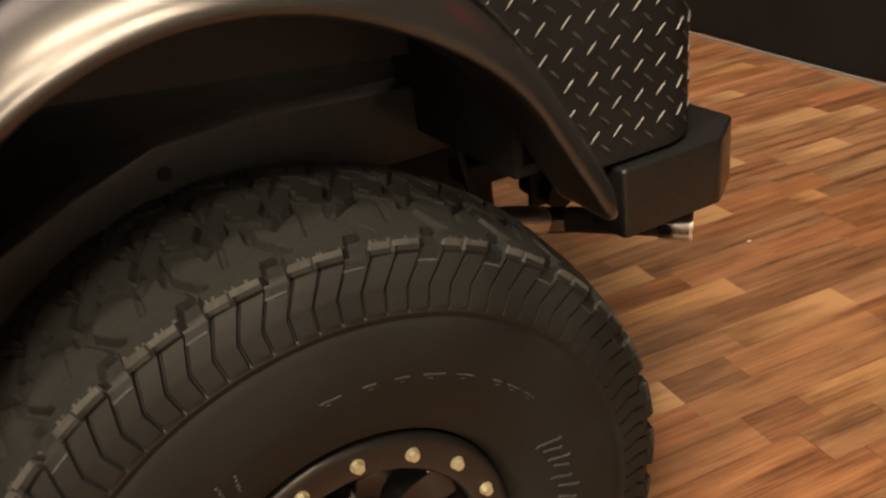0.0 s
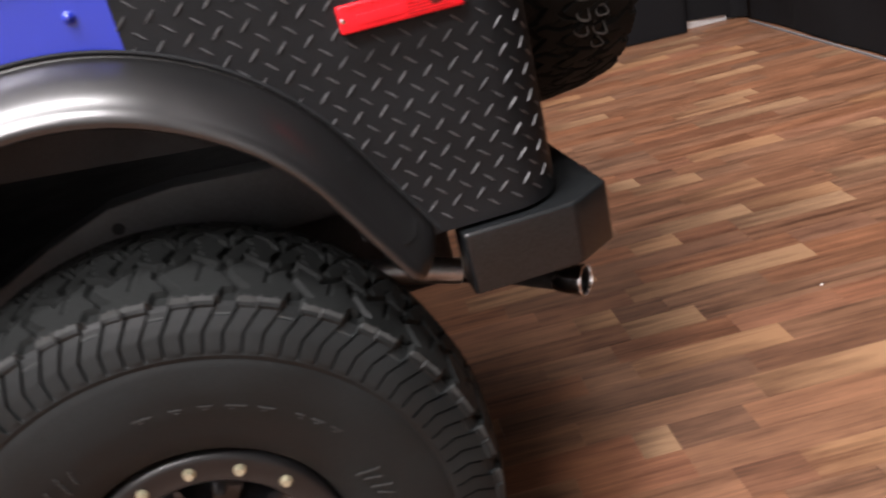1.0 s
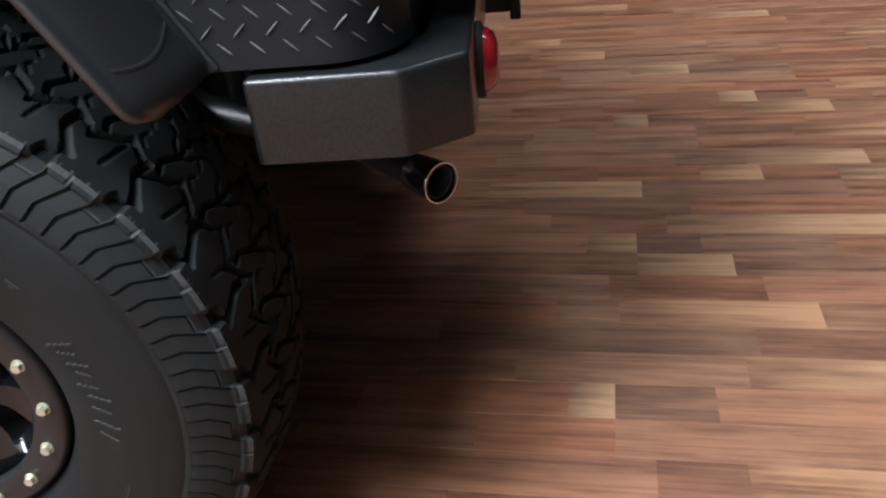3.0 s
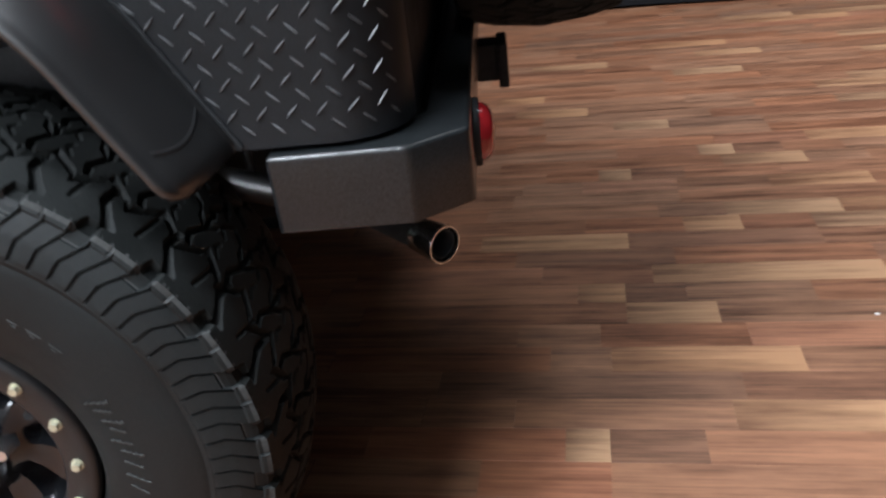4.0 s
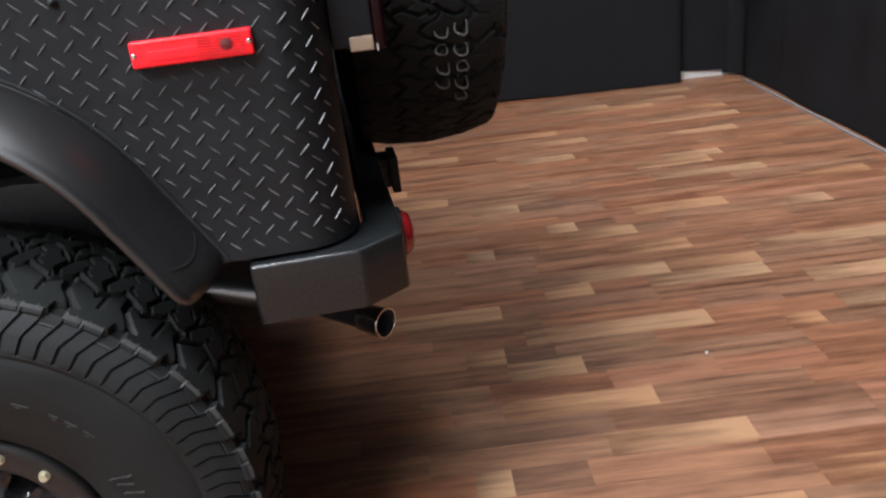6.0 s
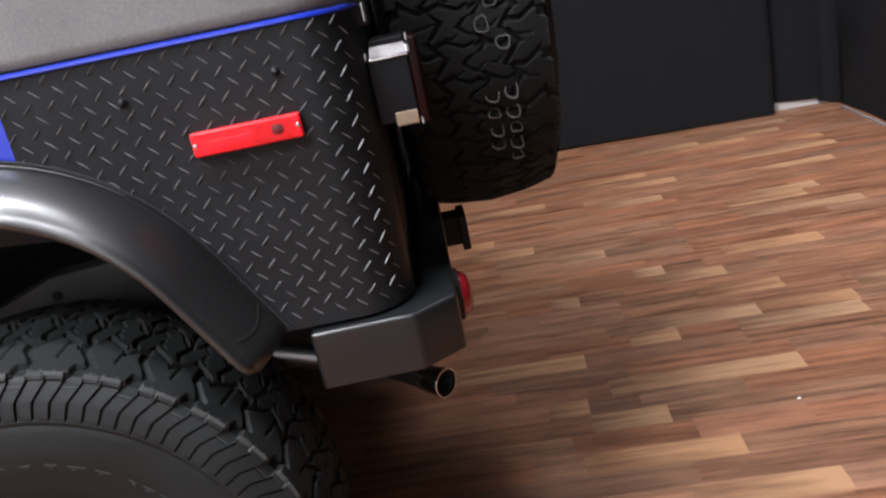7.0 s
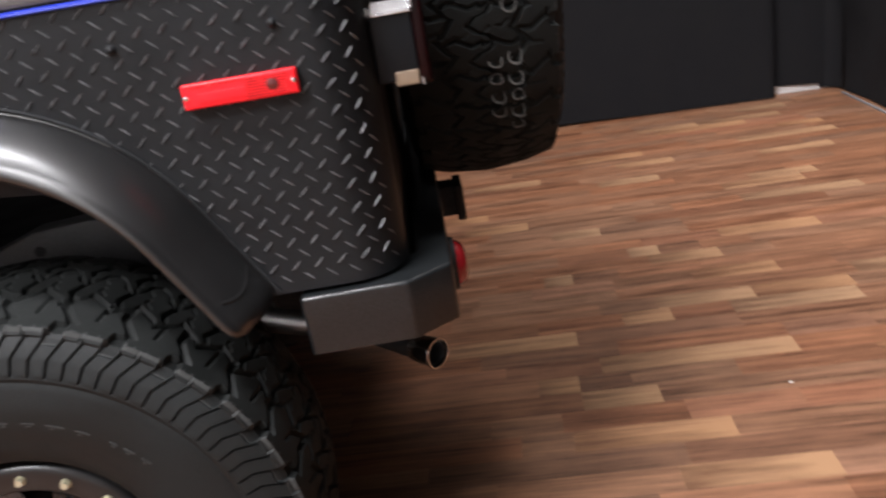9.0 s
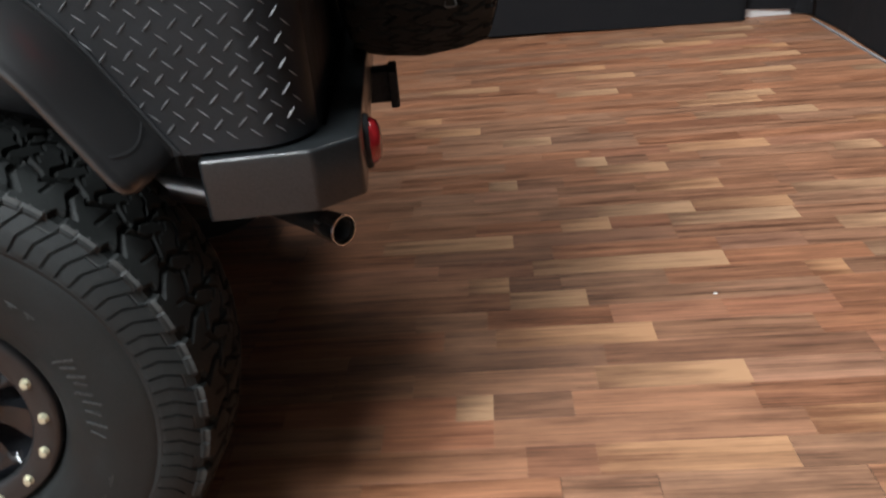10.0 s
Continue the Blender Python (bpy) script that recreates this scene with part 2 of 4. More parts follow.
def rod(bm, a, b, r0, r1=None, sides=24, caps=True):
    a, b = Vector(a), Vector(b)
    r1 = r0 if r1 is None else r1
    m = Matrix.Translation((a + b) / 2) @ (b - a).to_track_quat("Z", "Y").to_matrix().to_4x4()
    bmesh.ops.create_cone(bm, cap_ends=caps, segments=sides, radius1=r0, radius2=r1, depth=(b - a).length, matrix=m)
    return bm


def grid(rows, close_u=False, close_v=False):
    """A bmesh from rows of points."""
    bm = bmesh.new()
    vs = [[bm.verts.new(p) for p in row] for row in rows]
    nu, nv = len(vs), len(vs[0])
    for i in range(nu if close_u else nu - 1):
        for j in range(nv if close_v else nv - 1):
            bm.faces.new((vs[i][j], vs[(i + 1) % nu][j], vs[(i + 1) % nu][(j + 1) % nv], vs[i][(j + 1) % nv]))
    bmesh.ops.recalc_face_normals(bm, faces=bm.faces)
    return bm


def sheet(front, back):
    """A skin with thickness from rows of points on its outer and its inner face."""
    rows = [list(f) + list(b)[::-1] for f, b in zip(front, back)]
    bm = grid(rows, close_v=True)
    bm.verts.ensure_lookup_table()
    m, n = len(rows[0]), len(rows)
    bm.faces.new([bm.verts[j] for j in range(m)])
    bm.faces.new([bm.verts[(n - 1) * m + j] for j in range(m)])
    bmesh.ops.recalc_face_normals(bm, faces=bm.faces)
    return bm


def lathe(profile, sides=96):
    """A ring round the y axis from (y, r) pairs."""
    rows = []
    for k in range(sides):
        a = 2 * math.pi * k / sides
        rows.append([(r * math.sin(a), y, r * math.cos(a)) for y, r in profile])
    return grid(rows, close_u=True)


def finish(bm, name, mat, smooth=40):
    me = bpy.data.meshes.new(name)
    bm.to_mesh(me)
    bm.free()
    me.materials.append(mat)
    if smooth:
        me.polygons.foreach_set("use_smooth", [True] * len(me.polygons))
        me.set_sharp_from_angle(angle=radians(smooth))
    return me


def part(name, bm, mat, parent, label="", smooth=40):
    """One bmesh as one mesh object under a thing or a part; its points are in the world's metres."""
    ob = new(name, finish(bm, name, mat, smooth))
    ob.parent = parent
    if parent.type == "EMPTY":
        ob.matrix_parent_inverse = parent.matrix_basis.inverted()
    return tagged(ob, label)


def thing(name, bm, mat, label, category, group="", kind="", smooth=40):
    return tagged(new(name, finish(bm, name, mat, smooth)), label, category, group, kind)


def wave(x):
    return 4 * np.abs(x - np.floor(x) - 0.5) - 1


# ---- the room ----
def room_box(name, x0, x1, y0, y1, z0, z1, mat, label, category):
    bm = box(bmesh.new(), x0, x1, y0, y1, z0, z1)
    ob = thing(name, bm, mat, label, category, kind="structure", smooth=0)
    ob.matrix_world = ROOM
    return ob


room_box("wall_north", -ROOM_W - 0.15, 0.35, 0.2, 0.35, 0, ROOM_H, DARK_WALL, "dark painted wall behind a black drape", "wall")
room_box("wall_east", 0.2, 0.35, -ROOM_D, 0.2, 0, ROOM_H, DARK_WALL, "dark painted wall behind a black drape", "wall")
wall_west = room_box("wall_west", -ROOM_W - 0.15, -ROOM_W, -ROOM_D, 0.2, 0, ROOM_H, GREY_WALL, "plain grey painted wall", "wall")
room_box("wall_south", -ROOM_W - 0.15, 0.35, -ROOM_D - 0.15, -ROOM_D, 0, ROOM_H, PLASTER, "plain grey painted wall", "wall")
ceiling = room_box("ceiling", -ROOM_W - 0.15, 0.35, -ROOM_D - 0.15, 0.35, ROOM_H, ROOM_H + 0.1, PLASTER, "plain pale ceiling", "ceiling")
baseboard = room_box("baseboard", -1.2, 0.19, 0.087, 0.199, 0, 0.09, WHITE, "white painted skirting board behind the drape", "baseboard")


trim = room_box("trim", -0.052, -0.040, -4.6, -0.10, 0, 0.008, GREY_WALL, "thin pale trim along the foot of the drape", "trim")


def drape(name, run, label, panels):
    """A floor-length cloth hung from near the ceiling in sewn panels; run gives its line and its hem for each step along it."""
    cloth = tagged(new(name), label, "curtain", "black drapes")
    cloth.matrix_basis = ROOM
    size = (len(run) - 1) // panels
    for k in range(panels):
        piece = run[k * size:(k + 1) * size + 1 if k < panels - 1 else None]
        front, back = [], []
        for i, (x, y, hem) in enumerate(piece):
            # each panel's edges are turned under a little
            tuck = 0.004 if i in (0, len(piece) - 1) else 0.0
            front.append([(x, y + tuck, hem + (ROOM_H - 0.1 - hem) * j / 10) for j in range(11)])
            back.append([(px + 0.003, py + 0.003, pz) for px, py, pz in front[-1]])
        ob = new("panel", finish(sheet(front, back), "panel", CLOTH, 60))
        ob.parent = cloth
    return cloth


def far_run():
    out = []
    for k in range(241):
        s = k / 240
        x = -ROOM_W + 0.1 + s * (ROOM_W - 0.5)
        y = 0.012 * math.sin(x * 3.1) + 0.006 * math.sin(x * 7.7 + 1)
        out.append((x, y, 0.012 + 0.006 * math.sin(x * 2.3)))
    return out


def corner_run():
    out = []
    for k in range(201):
        s = k / 200
        fold = 0.008 * math.sin(s * 60) + 0.006 * math.sin(s * 23 + 2)
        if s < 0.12:
            out.append((-0.46 + 3.6 * s, 0.07 + fold * 0.6, 0.056 - 0.2 * s))
        elif s < 0.2:
            a = (s - 0.12) / 0.08 * math.pi / 2
            out.append((-0.028 + 0.1 * math.sin(a) - 0.09, 0.07 - 0.1 * (1 - math.cos(a)) + fold * 0.3, 0.012))
        else:
            out.append((-0.018 + fold, -0.03 - (s - 0.2) / 0.8 * (ROOM_D - 0.2), 0.008))
    return out


drape("black_drape", far_run(), "smooth black cloth drape hanging to the floor along the wall", 4)
drape("black_drape", corner_run(), "black cloth drape with soft folds gathered in the corner", 4)

for lx, ly, w, d, watts, spread in CEILING_LAMPS:
    lampthing = tagged(new("ceiling_light"), "assumed flat white ceiling light panel, out of view", "ceiling light", "ceiling lights")
    lampthing.matrix_world = ROOM @ pose(lx, ly, ROOM_H)
    bm = box(bmesh.new(), -w / 2 - 0.03, w / 2 + 0.03, -d / 2 - 0.03, d / 2 + 0.03, -0.03, -0.001, 0.004)
    f = new("frame", finish(bm, "frame", WHITE))
    f.parent = lampthing
    bm = box(bmesh.new(), -w / 2, w / 2, -d / 2, d / 2, -0.036, -0.0305)
    f = new("diffuser", finish(bm, "diffuser", PANEL_GLOW, 0))
    f.parent = lampthing

# ---- strip floor ----
ROW = 0.0899
FLOOR_TURN = pose(0, 0, 0, 0, 0, PLANK_TURN)
slab = box(bmesh.new(), -ROOM_W - 0.15, 0.35, -ROOM_D - 0.15, 0.35, -0.12, -0.004)
floor = thing("floor", slab, SUBFLOOR, "floor of mixed brown wood strips with a satin finish", "floor", kind="structure", smooth=0)
floor.matrix_basis = ROOM


# ---- the car ----
SIDE = 0.873          # plane of the near body side
MIDDLE = 1.60         # the car's centre line
REAR = 1.388          # plane of the tailgate
CORNER = 0.08         # radius of the tub's rear corner
HUB_X, HUB_Z = 0.806, 0.416
SPARE_X, SPARE_Z = 1.568, 1.093
ARCH_X, ARCH_Z, ARCH_R = 0.79, 0.685, 0.382

car = tagged(new("off_road_car"), "blue off-road car with black diamond plate guards on wood floor", "car")
car.matrix_basis = pose(HUB_X, MIDDLE, 0)


def arch(s, inset=0.0):
    """The wheel arch from its rear foot (s = 0) over the top to its front foot (s = 1): place and inward direction in x, z."""
    straight, turn = 0.16, radians(60)
    arc = 2 * turn * ARCH_R
    d = s * (2 * straight + arc)
    if d < straight:
        a, k = turn, straight - d
    elif d > straight + arc:
        a, k = -turn, d - straight - arc
    else:
        a, k = turn - (d - straight) / ARCH_R, 0.0
    n = (math.sin(a), math.cos(a))
    x, z = ARCH_X + ARCH_R * n[0], ARCH_Z + ARCH_R * n[1]
    tx, tz = abs(math.cos(a)) * (1 if a > 0 else -1), -abs(math.sin(a))
    x, z = x + k * tx, z + k * tz
    return x - inset * n[0], z - inset * n[1]


def corner_x(s, out=0.0, r=CORNER):
    """The body's skin seen from above: along the side, round the corner of radius r and along the rear, s metres from the corner's start."""
    cx, cy = REAR - r, SIDE + r
    if s < 0:
        return cx + s, SIDE - out
    if s < r * math.pi / 2:
        a = s / r
        return cx + (r + out) * math.sin(a), cy - (r + out) * math.cos(a)
    return REAR + out, cy + s - r * math.pi / 2


def body_side():
    front, back = [], []
    steps = [-1.9 + k * 0.02 for k in range(95)] + [CORNER * math.pi / 2 * k / 10 for k in range(11)]
    for s in steps:
        x, y = corner_x(s)
        low, dx = 0.743, x - ARCH_X
        if abs(dx) < 0.395:
            low = max(low, min((1 - (dx / 0.395) ** 2) ** 0.5 * 0.355 + 0.69, 1.035))
        front.append([(x, y, low + (1.152 - low) * k / 6) for k in range(7)])
        back.append([(*corner_x(s, -0.01), low + (1.152 - low) * k / 6) for k in range(7)])
    return sheet(front, back)


part("body_side", body_side(), BLUE, car, "glossy blue painted body side")


def top_rail():
    """The rolled blue upper edge of the tub."""
    ring = [(0.0, -0.006), (0.0, 0.0042), (0.006, 0.0042), (0.0085, 0.0060), (0.0080, 0.0092), (0.004, 0.0116), (-0.02, 0.0116), (-0.02, -0.006)]
    rows = []
    for k in range(60):
        s = -1.9 + (1.9 + CORNER * math.pi / 2) * k / 48 if k < 49 else CORNER * math.pi / 2 + (k - 48) * 0.13
        row = []
        for out, up in ring:
            x, y = corner_x(s, out)
            row.append((x, y, 1.1595 + up))
        rows.append(row)
    bm = grid(rows, close_v=True)
    return bm


part("body_rail", top_rail(), BLUE, car, "rolled blue upper body edge")

# rear of the tub, floor and far side
bm = box(bmesh.new(), REAR - 0.03, REAR, SIDE + CORNER, 2 * MIDDLE - SIDE - CORNER, 0.70, 1.150, 0.004)
part("tailgate", bm, BLACK, car, "black tailgate")
bm = box(bmesh.new(), -0.6, REAR - 0.03, 2 * MIDDLE - SIDE - 0.012, 2 * MIDDLE - SIDE, 0.70, 1.15, 0.004)
part("far_body_side", bm, BLUE, car, "blue painted body side")
bm = box(bmesh.new(), -0.6, REAR - 0.04, 2 * MIDDLE - SIDE - 0.03, 2 * MIDDLE - SIDE - 0.014, 0.70, 1.15)
part("inner_lining", bm, BLACK, car)
# added panel: stops light coming in where the body is cut off
bm = box(bmesh.new(), -0.63, -0.602, SIDE + 0.012, 2 * MIDDLE - SIDE - 0.012, 0.22, 1.77)
part("bulkhead", bm, BLACK, car, "unseen dark panel closing the cut-off front of the car")
bm = box(bmesh.new(), -0.6, REAR - 0.035, SIDE + 0.31, 2 * MIDDLE - SIDE - 0.03, 0.715, 0.735)
part("floor_pan", bm, BLACK, car)
bm = box(bmesh.new(), 1.115, REAR - 0.034, SIDE + 0.014, SIDE + 0.308, 0.748, 0.760)
box(bm, 1.103, 1.115, SIDE + 0.014, SIDE + 0.308, 0.748, 1.061)
part("trunk_floor", bm, BLACK, car)
bm = box(bmesh.new(), -0.6, REAR - 0.032, SIDE + 0.013, SIDE + 0.31, 1.062, 1.074)
got = bmesh.ops.create_cube(bm, size=1, matrix=pose(0.35, SIDE + 0.256, 0.967) @ Matrix.Diagonal((1.9, 0.012, 0.19, 1)))
for v in got["verts"]:
    if v.co.z < 0.9:
        v.co.z += 0.012 + (0.8 - v.co.x) * 0.095
part("wheel_housing", bm, HOUSING, car, "dark inner wheel housing")


def hardtop():
    """The grey textured side and roof of the top, standing on the tub's edge."""
    sec = [(0.003, 1.1745), (0.006, 1.179), (0.005, 1.19), (-0.002, 1.25), (-0.03, 1.60), (-0.05, 1.72), (-0.09, 1.765), (-0.2, 1.78)]
    front, back = [], []
    for k in range(40):
        s = -1.88 + (1.88 + CORNER * math.pi / 2 + 0.02) * k / 39
        front.append([(*corner_x(s, out), z) for out, z in sec])
        back.append([(*corner_x(s, out - 0.012), z) for out, z in sec])
    bm = sheet(front, back)
    box(bm, -0.57, REAR - 0.2, SIDE + 0.2, 2 * MIDDLE - SIDE - 0.2, 1.77, 1.785)
    return bm


part("hardtop", hardtop(), TOP, car, "grey grained hardtop")


# ---- corner guard of diamond plate ----
GUARD_X, GUARD_LOW, GUARD_HIGH = 0.9035, 0.736, 1.1635


def guard_sheet():
    front, back = [], []
    s0, s1 = GUARD_X - (REAR - CORNER), CORNER * math.pi / 2 + 0.002
    for k in range(61):
        s = s0 + (s1 - s0) * k / 60
        x, y = corner_x(s, 0.004)
        low = GUARD_LOW
        if x < 1.172:
            low = max(low, ARCH_Z + math.sqrt(max(0.0, (ARCH_R - 0.02) ** 2 - (x - ARCH_X) ** 2)))
        front.append([(x, y, low + (GUARD_HIGH - low) * j / 8) for j in range(9)])
        back.append([(*corner_x(s, 0.0012), low + (GUARD_HIGH - low) * j / 8) for j in range(9)])
    return sheet(front, back)


guard = part("corner_guard", guard_sheet(), GUARD, car, "black diamond plate corner guard")


def tread_bars():
    """The raised lens-shaped bars of the plate, in crossing rows."""
    bm = bmesh.new()
    px, pz, half, wide, high = 0.03265, 0.0346, 0.0100, 0.00130, 0.0018
    s_end = CORNER * math.pi / 2 + 0.004
    for row in range(-1, 28):
        for col in range(0, 20):
            lean = 1 if row % 2 == 0 else -1
            s = (0.9090 if lean > 0 else 0.9240) - (REAR - CORNER) + px * col
            z = 1.1555 - row * pz / 2
            # the second lean is shaped lower and slimmer to look less lit
            low_bar = 1.0 if lean > 0 else 0.85
            ca, sa = math.cos(radians(43)), math.sin(radians(43)) * lean
            if s > s_end - 0.045 or s < GUARD_X - (REAR - CORNER) + 0.003 or z < GUARD_LOW + 0.005 or z > GUARD_HIGH - 0.006:
                continue
            x, y = corner_x(s, 0)
            if math.hypot(x - ARCH_X, z - ARCH_Z) < ARCH_R - 0.03:
                continue
            ring, crest = [], []
            for k in range(12):
                a = 2 * math.pi * k / 12
                u, w = half * (0.78 + 0.22 * low_bar) * math.cos(a), wide * (0.35 + 0.65 * low_bar) * math.sin(a) * (1 - 0.25 * abs(math.cos(a)))
                ds, dz = u * ca - w * sa * 1.0, u * sa + w * ca
                ring.append(bm.verts.new((*corner_x(s + ds, 0.0041), z + dz)))
                crest.append(bm.verts.new((*corner_x(s + u * ca * 0.7 - w * sa * 0.25, 0.004 + high * low_bar), z + u * sa * 0.7 + w * ca * 0.25)))
            for k in range(12):
                bm.faces.new((ring[k], ring[(k + 1) % 12], crest[(k + 1) % 12], crest[k]))
            bm.faces.new(crest)
    bmesh.ops.recalc_face_normals(bm, faces=bm.faces)
    return bm


tagged(part("raised_bar", tread_bars(), BARS, guard, "raised tread bars with the light on their crests painted in", 50), kind="stuff")


def dome_bolt(x, z, y, r, mat, name, parent):
    prof = [(0, r * 1.5), (-0.0015, r * 1.5), (-0.002, r * 1.15), (-0.004, r), (-0.0065, r * 0.75), (-0.0078, r * 0.3), (-0.008, 0.0002)]
    bm = lathe(prof, 20)
    bmesh.ops.translate(bm, vec=(x, y, z), verts=bm.verts)
    return part(name, bm, mat, parent)


for bx in (1.067, 1.276):
    dome_bolt(bx, 1.105, SIDE - 0.004, 0.0048, GUARD, "rivet", guard)
dome_bolt(0.859, 1.105, SIDE, 0.0055, BLUE, "body_bolt", car)


# ---- side marker lamp ----
def marker():
    bm = box(bmesh.new(), 1.1435, 1.2945, SIDE - 0.018, SIDE - 0.0045, 1.0145, 1.0475, 0.0035)
    return bm


mark = part("side_marker", marker(), RED, car, "red plastic side marker lens")
bm = bmesh.new()
for k in range(7):
    z = 1.0195 + k * 0.0037
    box(bm, 1.226, 1.283, SIDE - 0.0190, SIDE - 0.0178, z, z + 0.0014)
for k in range(26):
    x = 1.150 + k * 0.0029
    box(bm, x, x + 0.0013, SIDE - 0.0188, SIDE - 0.0178, 1.0415, 1.0450)
part("lens_ribs", bm, RIB_RED, mark, "deeper red moulded ribs")
bm = box(bmesh.new(), 1.165, 1.226, SIDE - 0.0190, SIDE - 0.0178, 1.022, 1.034, 0.0004)
part("reflector", bm, RED, mark)
bm = lathe([(-0.0004, 0.0085), (-0.001, 0.007), (-0.0014, 0.0002)], 20)
bmesh.ops.translate(bm, vec=(1.262, SIDE - 0.0180, 1.031), verts=bm.verts)
part("bulb", bm, DARK_RED, mark, "dark bulb behind the lens")
for sx, sz in ((1.148, 1.0305), (1.290, 1.0318)):
    bm = lathe([(0, 0.0032), (-0.0012, 0.0030), (-0.002, 0.0015), (-0.002, 0.0002)], 14)
    bmesh.ops.translate(bm, vec=(sx, SIDE - 0.018, sz), verts=bm.verts)
    part("screw", bm, CHROME, mark)


# ---- wheel arch flare ----
def crown_point(t):
    """How far out and how far in the flare's crown lies, from the body (t = 0) to the lip (t = 1)."""
    w = ((1 - t) ** 3, 3 * t * (1 - t) ** 2, 3 * t * t * (1 - t), t ** 3)
    return tuple(sum(c * q[i] for c, q in zip(w, ((0.002, 0.0), (0.030, 0.006), (0.062, 0.020), (0.0775, 0.0415)))) for i in (0, 1))


def tail(s):
    """The flare stands out further towards its rear foot: 1 along the straight foot, 0 over the wheel."""
    f = max(0.0, min(1.0, (0.36 - s) / 0.20))
    return f * f * (3 - 2 * f)


def flare():
    sec = [(0.0, -0.004), (0.004, 0.0), (0.03, 0.002), (0.048, 0.007), (0.062, 0.016), (0.072, 0.028), (0.0765, 0.038), (0.0775, 0.0415),
           (0.081, 0.0435), (0.083, 0.048), (0.0825, 0.053), (0.079, 0.0565), (0.070, 0.0575), (0.03, 0.056), (0.004, 0.056)]
    # the crown is one even curve from the body to the lip
    crown = [crown_point(k / 16) for k in range(17)]
    sec = sec[:1] + crown + sec[8:]
    rows = []
    n = 110
    for k in range(n + 1):
        s = k / n
        end = min(1.0, min(s, 1 - s) / 0.028)
        full = math.sqrt(max(0.0, 1 - (1 - end) ** 2))
        reach, drop = 0.72 + 0.28 * full, 0.75 + 0.25 * full
        rear = tail(s)
        slim = 1.15 - 0.17 * rear
        row = []
        for out, inset in sec:
            x, z = arch(s, inset * drop * slim + (1 - drop) * 0.028)
            row.append((x, SIDE - 0.0045 - out * reach * (1 + 0.22 * rear), z))
        rows.append(row)
    bm = grid(rows, close_v=True)
    bm.verts.ensure_lookup_table()
    m = len(sec)
    bm.faces.new([bm.verts[j] for j in range(m)])
    bm.faces.new([bm.verts[n * m + j] for j in range(m)][::-1])
    bmesh.ops.recalc_face_normals(bm, faces=bm.faces)
    return bm


fl = part("fender_flare", flare(), FLARE, car, "wide dark grey plastic wheel arch flare", 50)


def flare_seam():
    rows = []
    for (du, lift) in ((-0.0045, -0.0010), (-0.0015, 0.0006), (0.0015, 0.0006), (0.0045, -0.0010)):
        row = []
        for k in range(1, 15):
            out, inset = crown_point(k / 16)
            d = 0.058 + du - 0.018 * math.sin(math.pi * k / 16)
            x, z = arch(d, inset * (1.15 - 0.17 * tail(d)) - lift)
            row.append((x, SIDE - 0.0045 - out * (1 + 0.22 * tail(d)) - lift, z))
        rows.append(row)
    return grid(rows)


part("seam_ridge", flare_seam(), FLARE, fl)


def flare_gasket():
    """The rubber bead that closes the joint between the flare and the body."""
    rows = []
    for k in range(111):
        row = []
        for j in range(8):
            a = 2 * math.pi * j / 8
            x, z = arch(k / 110, -0.0060 + 0.0026 * math.cos(a))
            row.append((x, SIDE - 0.0065 + 0.0026 * math.sin(a), z))
        rows.append(row)
    return grid(rows, close_v=True)


part("gasket", flare_gasket(), BLACK, fl, "black rubber bead along the flare")



# ---- wheels ----
LUGS = 32


